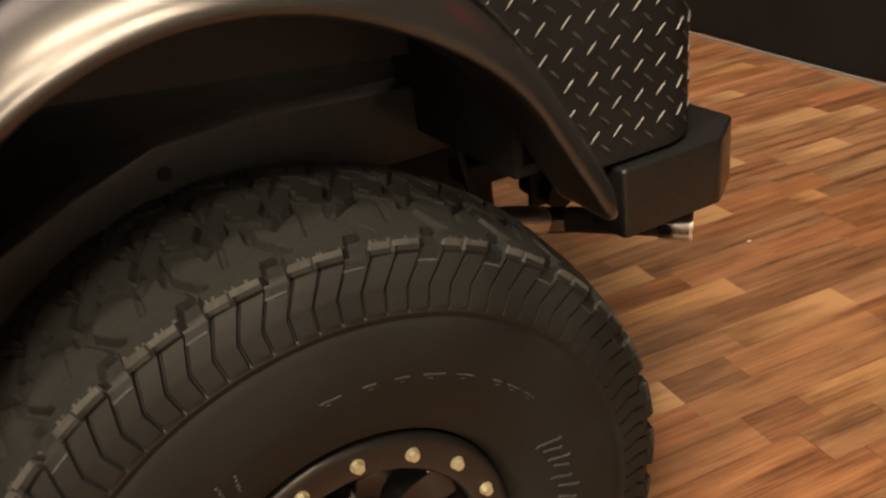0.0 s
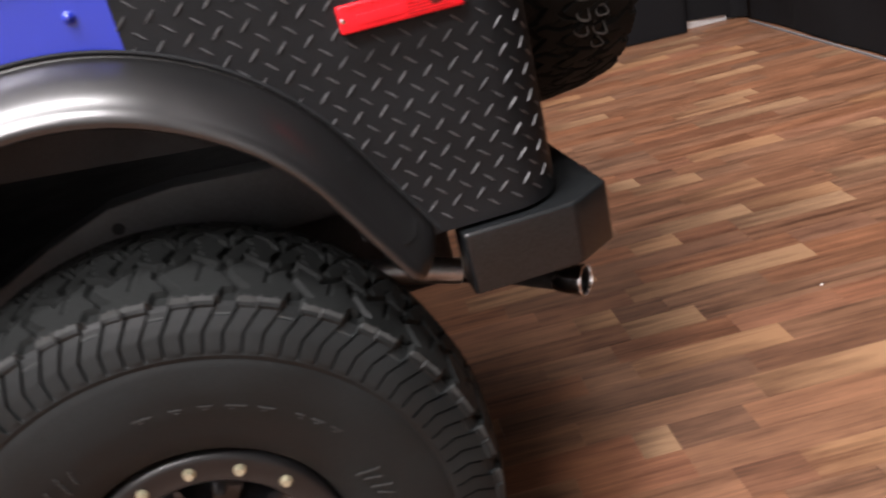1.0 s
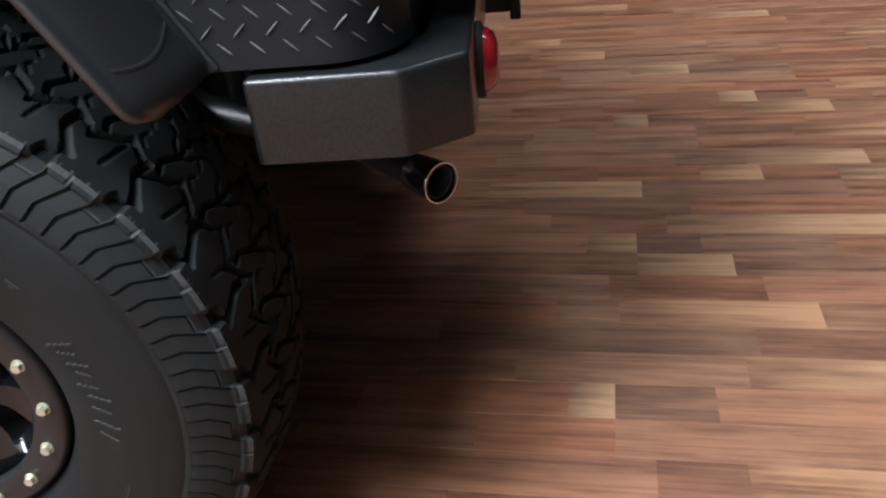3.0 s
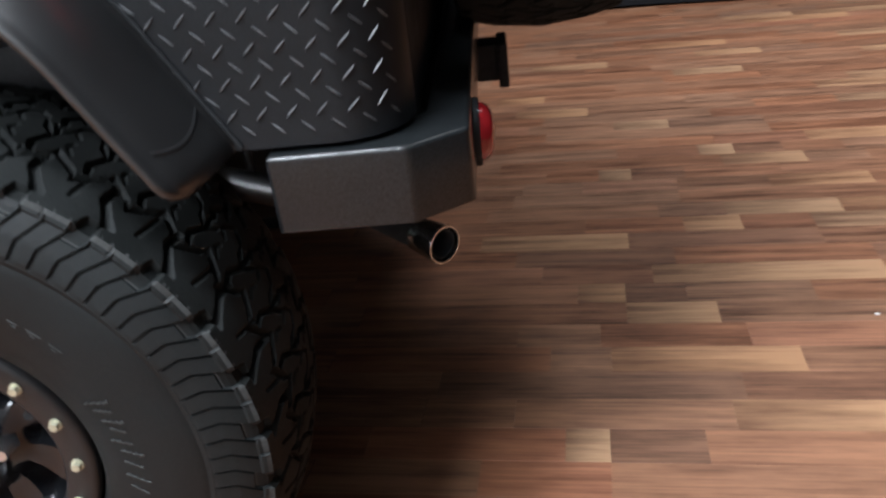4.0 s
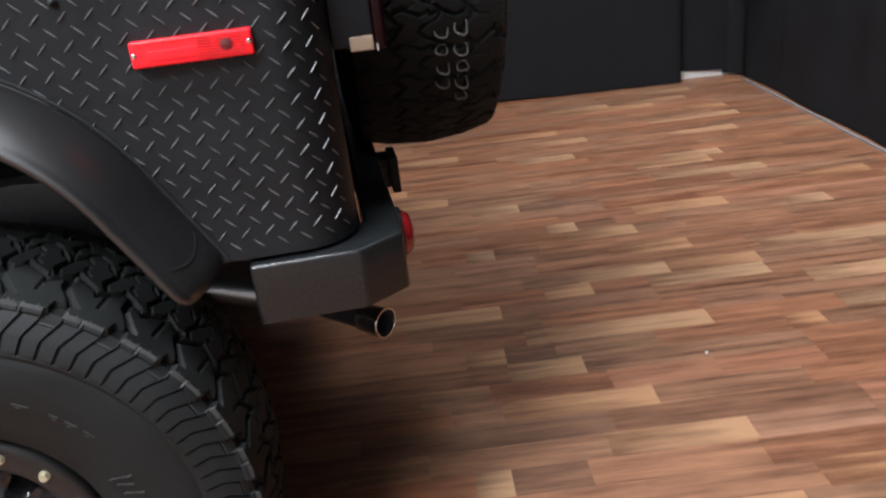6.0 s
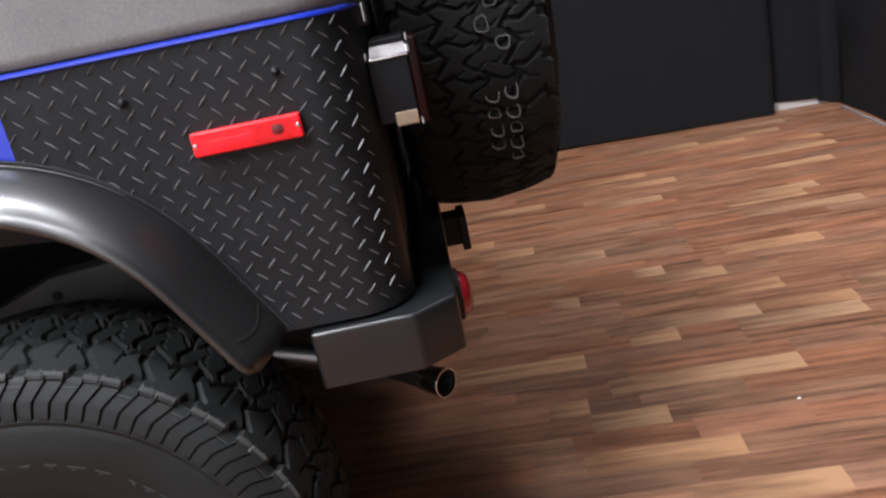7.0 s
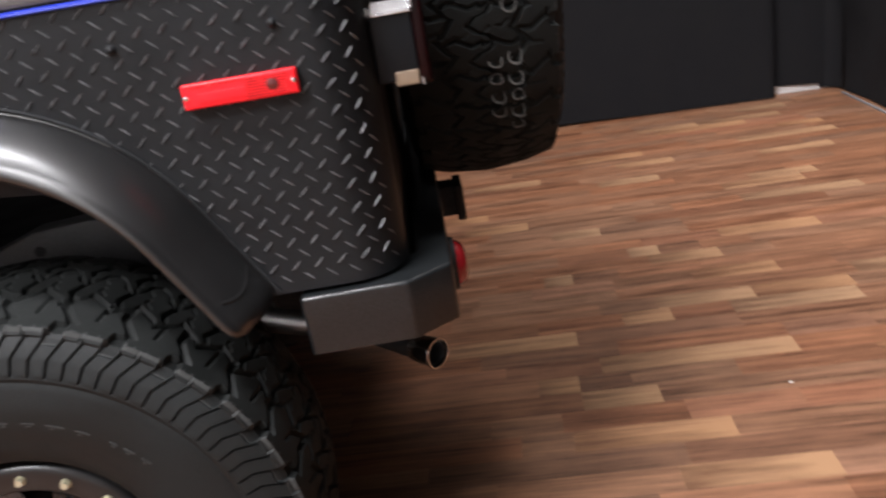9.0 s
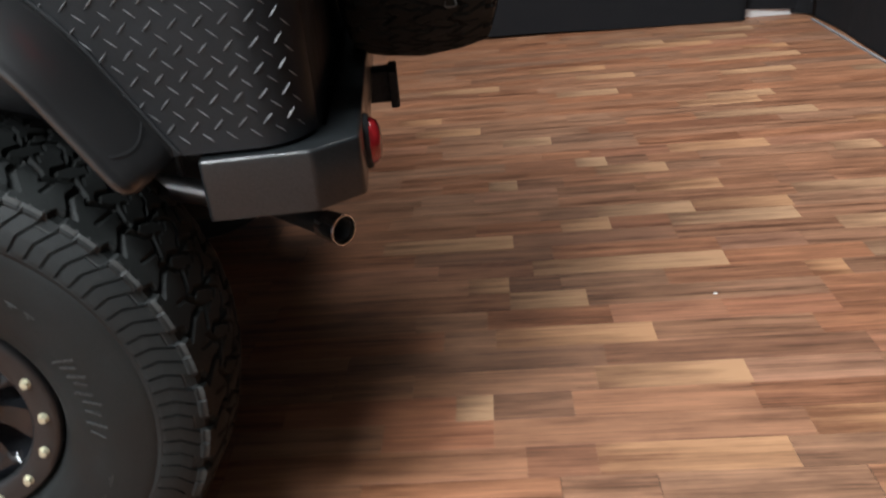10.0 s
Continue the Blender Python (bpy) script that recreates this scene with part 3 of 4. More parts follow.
def tyre_mesh():
    """An all-terrain tyre round the y axis, outer side towards -y: grooved tread, shoulder lugs, bent ribs on the upper sidewall and raised marks lower down."""
    half_y = [-0.119, -0.139, -0.153, -0.160, -0.1605, -0.158, -0.1545, -0.1515, -0.1465, -0.141, -0.134, -0.08]
    half_r = [0.178, 0.187, 0.213, 0.250, 0.280, 0.300, 0.318, 0.333, 0.350, 0.363, 0.3765, 0.3900]
    key_y, key_r = half_y + [0.0] + [-v for v in half_y[::-1]], half_r + [0.3985] + half_r[::-1]
    y, r = np.array(key_y), np.array(key_r)
    along = np.r_[0, np.cumsum(np.hypot(np.diff(y), np.diff(r)))]
    a6, a10, a14, end = along[6], along[10], along[14], along[-1]
    s = np.r_[np.linspace(0, a6, 26)[:-1], np.linspace(a6, a10, 34)[:-1], np.linspace(a10, a14, 82)[:-1], np.linspace(a14, end, 16)]
    py, pr = np.interp(s, along, y), np.interp(s, along, r)
    ker = np.ones(3) / 3
    sm = lambda v: np.convolve(np.r_[v[0], v, v[-1]], ker, "valid")
    py, pr = sm(py), sm(pr)
    ty, tr = np.gradient(py), np.gradient(pr)
    ln = np.hypot(ty, tr)
    ny, nr = -tr / ln, ty / ln
    steps = LUGS * 48
    th = np.arange(steps) * 2 * math.pi / steps
    lean = 0.24 * np.clip((pr - 0.347) / 0.028, 0, 0.95)
    P, S = np.meshgrid(th * LUGS / (2 * math.pi), s, indexing="ij")
    P = P + lean[None, :]
    TH = P * 2 * math.pi / LUGS
    Y, R = np.meshgrid(np.ones(steps), py, indexing="ij")[1], np.meshgrid(np.ones(steps), pr, indexing="ij")[1]
    V = Y / 0.134
    rise = lambda d, w, soft: np.clip((d - w) / soft, 0, 1)
    near = lambda x: np.abs(x - np.floor(x) - 0.5)
    # tread: interlocking blocks parted by narrow bent grooves
    h = np.ones_like(P)
    PT = P * 1.25
    jog = np.clip(6 * np.sin(2 * math.pi * (PT + 0.1)), -1, 1)
    h = np.minimum(h, rise(np.abs(V + 0.48 + 0.09 * wave(PT + 0.1) + 0.035 * jog), 0.022, 0.022))
    h = np.minimum(h, rise(np.abs(V - 0.48 - 0.09 * wave(PT + 0.6) - 0.035 * jog), 0.022, 0.022))
    h = np.minimum(h, rise(np.abs(V - 0.12 * wave(PT + 0.35) + 0.04 * jog), 0.018, 0.022))
    left, right = (V > -0.48) & (V <= 0), (V > 0) & (V < 0.48)
    bend = 0.20 * np.clip((np.abs(V) - 0.24) * 9, -1, 1)
    h = np.where(left, np.minimum(h, rise(np.abs(near(PT + 0.8 * V + bend + 0.1) - 0.5), 0.035, 0.04)), h)
    h = np.where(right, np.minimum(h, rise(np.abs(near(PT + 0.8 * V - bend + 0.6) - 0.5), 0.035, 0.04)), h)
    edge = np.abs(V) >= 0.46
    side_shift = np.where(V < 0, 0.0, 0.5)
    gap = 0.030 + 0.075 * np.clip((np.abs(V) - 0.78) / 0.14, 0, 1)
    h = np.where(edge, np.minimum(h, rise(np.abs(near(P + 0.30 * np.abs(V) + 0.16 * np.clip((0.74 - np.abs(V)) * 9, -1, 1) * (np.abs(V) < 0.86) + side_shift) - 0.5), gap, 0.05)), h)
    sipe = np.abs(near(PT + 0.5 + 0.35 * V + 0.08 * wave(V * 4)) - 0.5)
    h = np.where(~edge & (np.abs(wave(V * 2)) > 0.3), np.minimum(h, 0.62 + 0.38 * rise(sipe, 0.02, 0.03)), h)
    h = np.where(edge & (np.abs(V) < 0.78), np.minimum(h, 0.62 + 0.38 * rise(np.abs(near(P + 0.5 + 0.3 * np.abs(V) + side_shift) - 0.5), 0.02, 0.03)), h)
    tread = 0.0025 + 0.008 * h
    # upper sidewall, both sides: bent louvre ribs that grow into the shoulder lugs
    Q = P + 0.30 + side_shift + 0.41 - lean[None, :]
    f = Q - np.floor(Q)
    g = 3 * f - np.floor(3 * f)
    stair = 0.0014 + 0.0020 * g - 0.0026 * (g < 0.09)
    lug = np.where(f < 0.30, 0.0002, np.where(f < 0.62, 0.0052, 0.0076) - 0.0018 * (np.abs(f - 0.62) < 0.02))
    up = np.clip((R - 0.3740) / 0.0015, 0, 1)
    step = np.where(f < 0.30, np.clip((0.3665 - R) / 0.0012, 0, 1), 1.0)
    ribs = (stair * (1 - up) * (0.08 + 0.92 * step) + lug * up) * np.clip((R - 0.3235) / 0.003, 0, 1)
    h = np.where((S > a10) & (S < a14), tread, np.where(R > 0.3205, ribs, 0.0))
    # the ring rib below the lugs and the moulded marks
    h += 0.0020 * np.exp(-((R - 0.3225) / 0.0026) ** 2) - 0.0016 * np.exp(-((R - 0.3175) / 0.0016) ** 2)
    h -= 0.0008 * np.exp(-((R - 0.232) / 0.0015) ** 2)
    X2 = (R + h * nr[None, :]) * np.sin(TH)
    Z2 = (R + h * nr[None, :]) * np.cos(TH)
    Y2 = Y + h * ny[None, :]
    verts = np.stack([X2, Y2, Z2], -1).reshape(-1, 3)
    n, m = P.shape
    i, j = np.meshgrid(np.arange(n), np.arange(m - 1), indexing="ij")
    a, b = i * m + j, ((i + 1) % n) * m + j
    faces = np.stack([a, b, b + 1, a + 1], -1).reshape(-1, 4)
    me = bpy.data.meshes.new("tyre")
    me.vertices.add(len(verts))
    me.vertices.foreach_set("co", verts.astype(np.float32).ravel())
    me.loops.add(faces.size)
    me.loops.foreach_set("vertex_index", faces.astype(np.int32).ravel())
    me.polygons.add(len(faces))
    me.polygons.foreach_set("loop_start", np.arange(0, faces.size, 4, dtype=np.int32))
    me.update(calc_edges=True)
    me.validate()
    me.polygons.foreach_set("use_smooth", [True] * len(me.polygons))
    me.set_sharp_from_angle(angle=radians(24))
    me.materials.append(RUBBER)
    me.materials.append(TREAD)
    me.materials.append(LIT_RUBBER)
    on_tread = (s[j] > a10 + 0.0005) & (s[j + 1] < a14 - 0.0005)
    ragged = 0.0016 + 0.0010 * np.sin(i * 1.7) + 0.0008 * np.sin(i * 0.61 + 1)
    # lit rim of the shoulder lugs, painted as a pale ragged band
    band = (s[j] > a10 - 0.0006) & (s[j] < a10 + 0.0010 + ragged) & (s[j] < 0.5 * end) & (h[i, j] > 0.0035)
    band |= (pr[j] > 0.3648) & (pr[j] < 0.3672) & (s[j] < 0.5 * end) & (f[i, j] < 0.28)
    me.polygons.foreach_set("material_index", np.where(band, 2, on_tread.astype(np.int32)).astype(np.int32).ravel())
    return me


TYRE = tyre_mesh()


def raised_letters():
    """Unreadable moulded writing on the sidewall, as plain raised bars round the tyre."""
    bm = bmesh.new()
    lift = lambda r: float(np.interp(r, (0.215, 0.250, 0.280), (-0.154, -0.160, -0.1605)))
    def stroke(r0, r1, a0, a1, n):
        rows = []
        for k in range(n + 1):
            a = radians(a0 + (a1 - a0) * k / n)
            rows.append([(r * math.sin(a), lift(r) - h, r * math.cos(a)) for r, h in ((r0, -0.001), (r0, 0.0010), (r1, 0.0010), (r1, -0.001))])
        vs = [[bm.verts.new(q) for q in row] for row in rows]
        for p, q in zip(vs, vs[1:]):
            for j in range(3):
                bm.faces.new((p[j], q[j], q[j + 1], p[j + 1]))
        bm.faces.new(vs[0])
        bm.faces.new(vs[-1][::-1])
    for turn in (0, 118, 236):
        for a0, a1 in ((-4, 0.6), (5.2, 8.2), (12.5, 15.9), (19.2, 24.4), (27.4, 31.8), (37.5, 40.0), (42.2, 45.8), (48, 51.5)):
            stroke(0.2585, 0.2605, a0 + turn, a1 + turn, 6)
            stroke(0.2548, 0.2560, a0 + turn + 1.2, a0 + turn + 2.4, 3)
        for k, (a0, low, high) in enumerate(((66, 0.222, 0.252), (69, 0.226, 0.247), (73, 0.226, 0.252), (76, 0.230, 0.247), (80, 0.222, 0.247), (84, 0.228, 0.254), (88, 0.226, 0.248), (93, 0.222, 0.252), (97, 0.226, 0.247))):
            for j in range(4):
                r = low + (high - low) * j / 4
                stroke(r, r + (high - low) / 4, a0 + turn + j * 0.55, a0 + turn + j * 0.55 + 0.6, 1)
    bmesh.ops.recalc_face_normals(bm, faces=bm.faces)
    return finish(bm, "raised_lettering", LIT_RUBBER, 30)


LETTERS = raised_letters()


def rim_barrel():
    return finish(lathe([(-0.112, 0.166), (-0.114, 0.176), (-0.108, 0.178), (-0.098, 0.170), (-0.05, 0.160), (0.06, 0.160), (0.118, 0.172), (0.128, 0.182), (0.126, 0.168), (0.06, 0.150), (-0.06, 0.150), (-0.112, 0.166)], 72), "rim", GLOSS_BLACK)


def ring_mesh():
    return finish(lathe([(-0.124, 0.134), (-0.131, 0.136), (-0.134, 0.140), (-0.1345, 0.167), (-0.133, 0.173), (-0.128, 0.177), (-0.122, 0.177), (-0.119, 0.15), (-0.124, 0.134)], 96), "ring", RING)


def disc_mesh():
    """The wheel's centre: a dish with eight rounded windows between its spokes and a raised hub."""
    bm = bmesh.new()
    rows = []
    sides = 128
    for k in range(sides):
        a = 2 * math.pi * k / sides
        w = max(0.0, math.cos(8 * a))
        row = []
        for r, y0 in ((0.150, -0.095), (0.136, -0.10), (0.124, -0.098), (0.112, -0.092), (0.098, -0.088), (0.086, -0.086), (0.072, -0.088), (0.060, -0.098), (0.050, -0.102), (0.046, -0.118), (0.040, -0.121), (0.001, -0.121)):
            dip = 0.045 * w ** 0.6 * math.exp(-((r - 0.105) / 0.022) ** 4)
            row.append((r * math.sin(a), y0 + dip, r * math.cos(a)))
        rows.append(row)
    bm.free()
    return finish(grid(rows, close_u=True), "spokes", GLOSS_BLACK, 60)


def bolt_mesh(r=0.0062, high=0.006):
    bm = bmesh.new()
    bmesh.ops.create_cone(bm, cap_ends=True, segments=20, radius1=r * 1.28, radius2=r * 1.24, depth=0.0016, matrix=pose(0, -0.0008, 0, 90))
    bmesh.ops.create_cone(bm, cap_ends=True, segments=6, radius1=r, radius2=r * 0.93, depth=high, matrix=pose(0, -0.0016 - high / 2, 0, 90))
    return finish(bm, "bolt", BRASS, 30)


RIM, BEAD_RING, SPOKES, BOLT = rim_barrel(), ring_mesh(), disc_mesh(), bolt_mesh()
LUG_NUT = finish(bmesh.ops.create_cone(nut := bmesh.new(), cap_ends=True, segments=6, radius1=0.011, radius2=0.009, depth=0.028, matrix=pose(0, -0.014, 0, 90)) and nut, "lug_nut", CHROME, 30)


def wheel(name, m, label, turn):
    """A whole wheel: rim, clamp ring with its bolts, spokes, nuts and tyre."""
    hub = new(name, RIM)
    hub.parent = car
    hub.matrix_parent_inverse = car.matrix_basis.inverted()
    hub.matrix_basis = m @ pose(0, 0, 0, 0, turn, 0)
    tagged(hub, label)
    for child, mesh, text in (("tyre", TYRE, "black all-terrain tyre with deep tread"), ("clamp_ring", BEAD_RING, "satin black clamp ring"), ("spokes", SPOKES, "gloss black spokes"), ("raised_lettering", LETTERS, "small raised rubber marks on the sidewall")):
        ob = tagged(new(child, mesh), text, kind="stuff" if mesh == LETTERS else "")
        ob.parent = hub
    for k in range(16):
        a = 2 * math.pi * k / 16 + radians(4)
        ob = new("bolt", BOLT)
        ob.parent = hub
        ob.matrix_basis = pose(0.155 * math.sin(a), -0.1345, 0.155 * math.cos(a)) @ pose(0, 0, 0, 0, 17 * k, 0)
    for k in range(5):
        a = 2 * math.pi * k / 5 + 0.3
        ob = new("lug_nut", LUG_NUT)
        ob.parent = hub
        ob.matrix_basis = pose(0.057 * math.sin(a), -0.098, 0.057 * math.cos(a))
    return hub


wheel("rear_wheel", pose(HUB_X, 0.8955, HUB_Z), "black wheel with gold ring bolts and an all-terrain tyre", 0)
spare = wheel("spare_wheel", pose(SPARE_X, MIDDLE, SPARE_Z, 0, 0, 90), "spare wheel with an all-terrain tyre on the tailgate", 3)
bm = box(bmesh.new(), REAR - 0.002, 1.50, MIDDLE - 0.09, MIDDLE + 0.09, 1.03, 1.20, 0.008)
part("spare_carrier", bm, BLACK, car, "black spare wheel carrier")

# ---- rear bumper ----
FAR = 2 * MIDDLE
outer = [(1.231, 0.854), (1.387, 0.854), (1.453, 0.901), (1.453, FAR - 0.901), (1.387, FAR - 0.854), (1.231, FAR - 0.854)]
inner = [(1.231, FAR - 0.925), (1.345, FAR - 0.930), (1.400, FAR - 0.975), (1.400, 0.975), (1.345, 0.930), (1.231, 0.925)]
bm = box(bmesh.new(), 1.30, 1.396, 1.0, FAR - 1.0, 0.650, 0.700, 0.004)
part("crossmember", bm, BLACK, car)
bm = prism(outer + inner, 0.640, 0.7295)
upright = [e for e in bm.edges if abs(e.verts[0].co.z - e.verts[1].co.z) > 0.05]
bmesh.ops.bevel(bm, geom=upright, offset=0.007, segments=3, profile=0.6, affect="EDGES", clamp_overlap=True)
behind = [e for e in bm.edges if max(v.co.z for v in e.verts) < 0.65 and min(v.co.x for v in e.verts) > 1.389]
bmesh.ops.bevel(bm, geom=behind, offset=0.028, segments=4, profile=0.5, affect="EDGES", clamp_overlap=True)
under = [e for e in bm.edges if max(v.co.z for v in e.verts) < 0.641]
bmesh.ops.bevel(bm, geom=under, offset=0.003, segments=2, profile=0.6, affect="EDGES", clamp_overlap=True)
top = [e for e in bm.edges if min(v.co.z for v in e.verts) > 0.729 and len(e.link_faces) == 2 and abs(e.calc_face_angle(0)) > 0.5]
bmesh.ops.bevel(bm, geom=top, offset=0.011, segments=5, profile=0.5, affect="EDGES", clamp_overlap=True)
bumper = part("rear_bumper", bm, BUMPER, car, "black textured steel bumper with angled corners")
bm = box(bmesh.new(), 1.34, 1.489, MIDDLE - 0.035, MIDDLE + 0.035, 0.588, 0.656, 0.004)
box(bm, 1.488, 1.507, MIDDLE - 0.050, MIDDLE + 0.050, 0.577, 0.660, 0.005)
part("hitch_receiver", bm, BLACK, bumper, "black tow hitch receiver tube")
for yy in (1.035, FAR - 1.035):
    bm = lathe([(0.0, 0.044), (0.005, 0.044), (0.008, 0.042), (0.008, 0.0375)], 40)
    bmesh.ops.transform(bm, matrix=pose(1.453, yy, 0.676, 0, 0, -90), verts=bm.verts)
    lampb = part("round_lamp", bm, BLACK, bumper, "black bezel of a round lamp")
    bm = lathe([(0.004, 0.0375), (0.012, 0.0370), (0.020, 0.0315), (0.025, 0.020), (0.0265, 0.001)], 40)
    bmesh.ops.transform(bm, matrix=pose(1.453, yy, 0.676, 0, 0, -90), verts=bm.verts)
    part("round_lens", bm, DOME_RED, bumper, "domed red lamp lens")
for yy in (1.12, FAR - 1.12):
    bm = box(bmesh.new(), 1.15, 1.396, yy - 0.03, yy + 0.03, 0.655, 0.688, 0.004)
    part("bumper_bracket", bm, BLACK, bumper)

# ---- tail lamps ----
for side in (0, 1):
    y0, y1 = (0.950, 1.062) if side == 0 else (FAR - 1.062, FAR - 0.950)
    bm = box(bmesh.new(), 1.393, 1.453, y0 + 0.0015, y1 - 0.0015, 0.992, 1.089, 0.003)
    box(bm, REAR - 0.012, 1.393, y0 + 0.012, y1 - 0.012, 1.0, 1.085)
    tl = part("tail_lamp", bm, LAMP_BODY, car, "square tail lamp in a dark housing with a chrome top")
    bm = bmesh.new()
    low = [(1.398, y0 - 0.001, 1.0890), (1.453, y0 - 0.001, 1.0890), (1.453, y1, 1.0890), (1.398, y1, 1.0890)]
    high = [(1.4, y0 + 0.007, 1.104), (1.451, y0 + 0.007, 1.104), (1.451, y1 - 0.010, 1.104), (1.4, y1 - 0.010, 1.104)]
    lo, hi = [bm.verts.new(q) for q in low], [bm.verts.new(q) for q in high]
    for k in range(4):
        bm.faces.new((lo[k], lo[(k + 1) % 4], hi[(k + 1) % 4], hi[k]))
    bm.faces.new(hi)
    bm.faces.new(lo[::-1])
    bmesh.ops.recalc_face_normals(bm, faces=bm.faces)
    bmesh.ops.bevel(bm, geom=list(bm.edges), offset=0.0015, segments=2, affect="EDGES", clamp_overlap=True)
    part("chrome_top", bm, CHROME, tl, "sloped polished chrome top")
    bm = box(bmesh.new(), 1.397, 1.454, y0 - 0.0025, y1, 1.0855, 1.0885, 0.001)
    part("chrome_trim", bm, CHROME, tl, "thin chrome line")
    bm = box(bmesh.new(), 1.401, 1.45, y0 + 0.009, y1 - 0.012, 1.1045, 1.113, 0.002)
    part("lamp_cap", bm, LAMP_BODY, tl)
    bm = box(bmesh.new(), 1.4535, 1.47, y0 + 0.0005, y1 - 0.002, 0.985, 1.110, 0.005)
    part("red_lens", bm, LENS_DARK, tl, "dark red tail lamp lens")
    bm = box(bmesh.new(), 1.418, 1.4515, y0 - 0.0005, y1 - 0.01, 0.986, 1.0065, 0.002)
    part("white_lens", bm, WHITE_LENS, tl, "milky white lamp window")
    for bx, bz in ((1.393, 1.094), (1.4555, 1.1115), (1.4555, 1.096), (1.4565, 0.990)):
        bm = rod(bmesh.new(), (bx, y0 - 0.0045, bz - 0.0050), (bx, y0 - 0.0045, bz + 0.0050), 0.0030, sides=12)
        part("trim_clip", bm, CHROME, tl)

bm = box(bmesh.new(), REAR - 0.004, 1.410, 0.962, 0.990, 1.135, 1.200, 0.004)
hinge = part("tailgate_hinge", bm, GUARD, car, "black tailgate hinge")
bm = rod(bmesh.new(), (1.403, 0.958, 1.142), (1.403, 0.958, 1.168), 0.0045, sides=14)
part("hinge_pin", bm, CHROME, hinge, "bright hinge pin")


def scuff_mesh(w, h):
    """A scuffed outline on a tread block."""
    bm = bmesh.new()
    n, rows = 20, []
    for k in range(n):
        a = 2 * math.pi * k / n
        c, d = math.cos(a), math.sin(a)
        r = 1 / (abs(c) ** 3 + abs(d) ** 3) ** (1 / 3) * (1 + 0.08 * math.sin(3 * a + w * 900))
        rows.append([(w * c * r * f, y, h * d * r * f) for f, y in ((1, 0.004), (1, 0), (0.80, 0), (0.80, 0.004))])
    bm.free()
    return finish(grid(rows, close_u=True), "tread_scuff", SCUFF, 30)


SCUFFS = [scuff_mesh(0.013, 0.012), scuff_mesh(0.012, 0.015), scuff_mesh(0.011, 0.010)]
rng = random.Random(5)
for k, (dx, phi) in enumerate((dx + 0.036, phi - 1.5) for dx, phi in ((-0.018, -17), (0.017, -16.5), (-0.019, -22), (0.016, -22.5), (-0.017, -27), (0.018, -27.5), (-0.018, -32), (0.017, -32.5), (0.016, -37.5), (0.014, -4), (-0.018, 1), (0.002, 6))):
    ob = new("tread_scuff", SCUFFS[k % 3])
    ob.parent = spare
    a = radians(phi)
    place = Vector((SPARE_X + dx, MIDDLE - 0.4088 * math.cos(a), SPARE_Z + 0.4088 * math.sin(a)))
    turn = pose(0, 0, 0, phi + rng.uniform(-1, 1), rng.uniform(-8, 8), 0)
    ob.matrix_basis = spare.matrix_basis.inverted() @ Matrix.Translation(place) @ turn

# ---- exhaust ----
def tube(points, radius, sides=28, wall=0.0):
    """A round pipe along a bent line; with a wall it is hollow and open at both ends."""
    pts = [Vector(q) for q in points]
    rows = []
    for k, q in enumerate(pts):
        d = (pts[min(k + 1, len(pts) - 1)] - pts[max(k - 1, 0)]).normalized()
        m = d.to_track_quat("Z", "Y").to_matrix()
        rings = [radius] if not wall else [radius, radius - wall]
        rows.append([q + m @ Vector((r * math.cos(2 * math.pi * j / sides), r * math.sin(2 * math.pi * j / sides), 0)) for r in rings for j in range(sides)])
    bm = grid([row[:sides] for row in rows], close_v=True)
    if wall:
        inner_bm = [row[sides:] for row in rows]
        vs = [[bm.verts.new(q) for q in row] for row in inner_bm]
        bm.verts.ensure_lookup_table()
        for i in range(len(vs) - 1):
            for j in range(sides):
                bm.faces.new((vs[i][j], vs[i][(j + 1) % sides], vs[i + 1][(j + 1) % sides], vs[i + 1][j]))
        for j in range(sides):
            e = len(rows) - 1
            bm.faces.new((bm.verts[e * sides + j], bm.verts[e * sides + (j + 1) % sides], vs[e][(j + 1) % sides], vs[e][j]))
    return bm


TAIL = [(1.262, 1.057, 0.583), (1.295, 1.040, 0.579), (1.325, 1.008, 0.578), (1.350, 0.982, 0.577), (1.374, 0.957, 0.576), (1.390, 0.942, 0.575), (1.406, 0.926, 0.5745)]
pipe = part("exhaust", tube([(1.03, 1.090, 0.662), (1.07, 1.068, 0.648), (1.105, 1.060, 0.628), (1.158, 1.060, 0.614), (1.205, 1.060, 0.6005), (1.248, 1.060, 0.586)], 0.0212), STEEL, car, "stainless exhaust pipe")
part("middle_pipe", tube([(1.205, 1.060, 0.6015), (1.248, 1.060, 0.586), (1.280, 1.050, 0.580)], 0.0200), DARK_STEEL, pipe, "gloss black pipe section")
part("tailpipe", tube(TAIL, 0.0190, wall=0.002), BLACK, pipe, "blackened tailpipe")
end, way = Vector(TAIL[-1]), (Vector(TAIL[-1]) - Vector(TAIL[-2])).normalized()
bm = lathe([(-0.044, 0.0200), (-0.042, 0.0215), (-0.020, 0.0232), (-0.002, 0.0245), (0.002, 0.0250), (0.004, 0.0244), (0.004, 0.0228), (0.000, 0.0215), (-0.042, 0.0195)], 48)
bmesh.ops.transform(bm, matrix=Matrix.Translation(end) @ way.to_track_quat("Y", "Z").to_matrix().to_4x4(), verts=bm.verts)
part("exhaust_tip", bm, CHROME, pipe, "chrome exhaust tip ring")

# ---- frame and axle ----


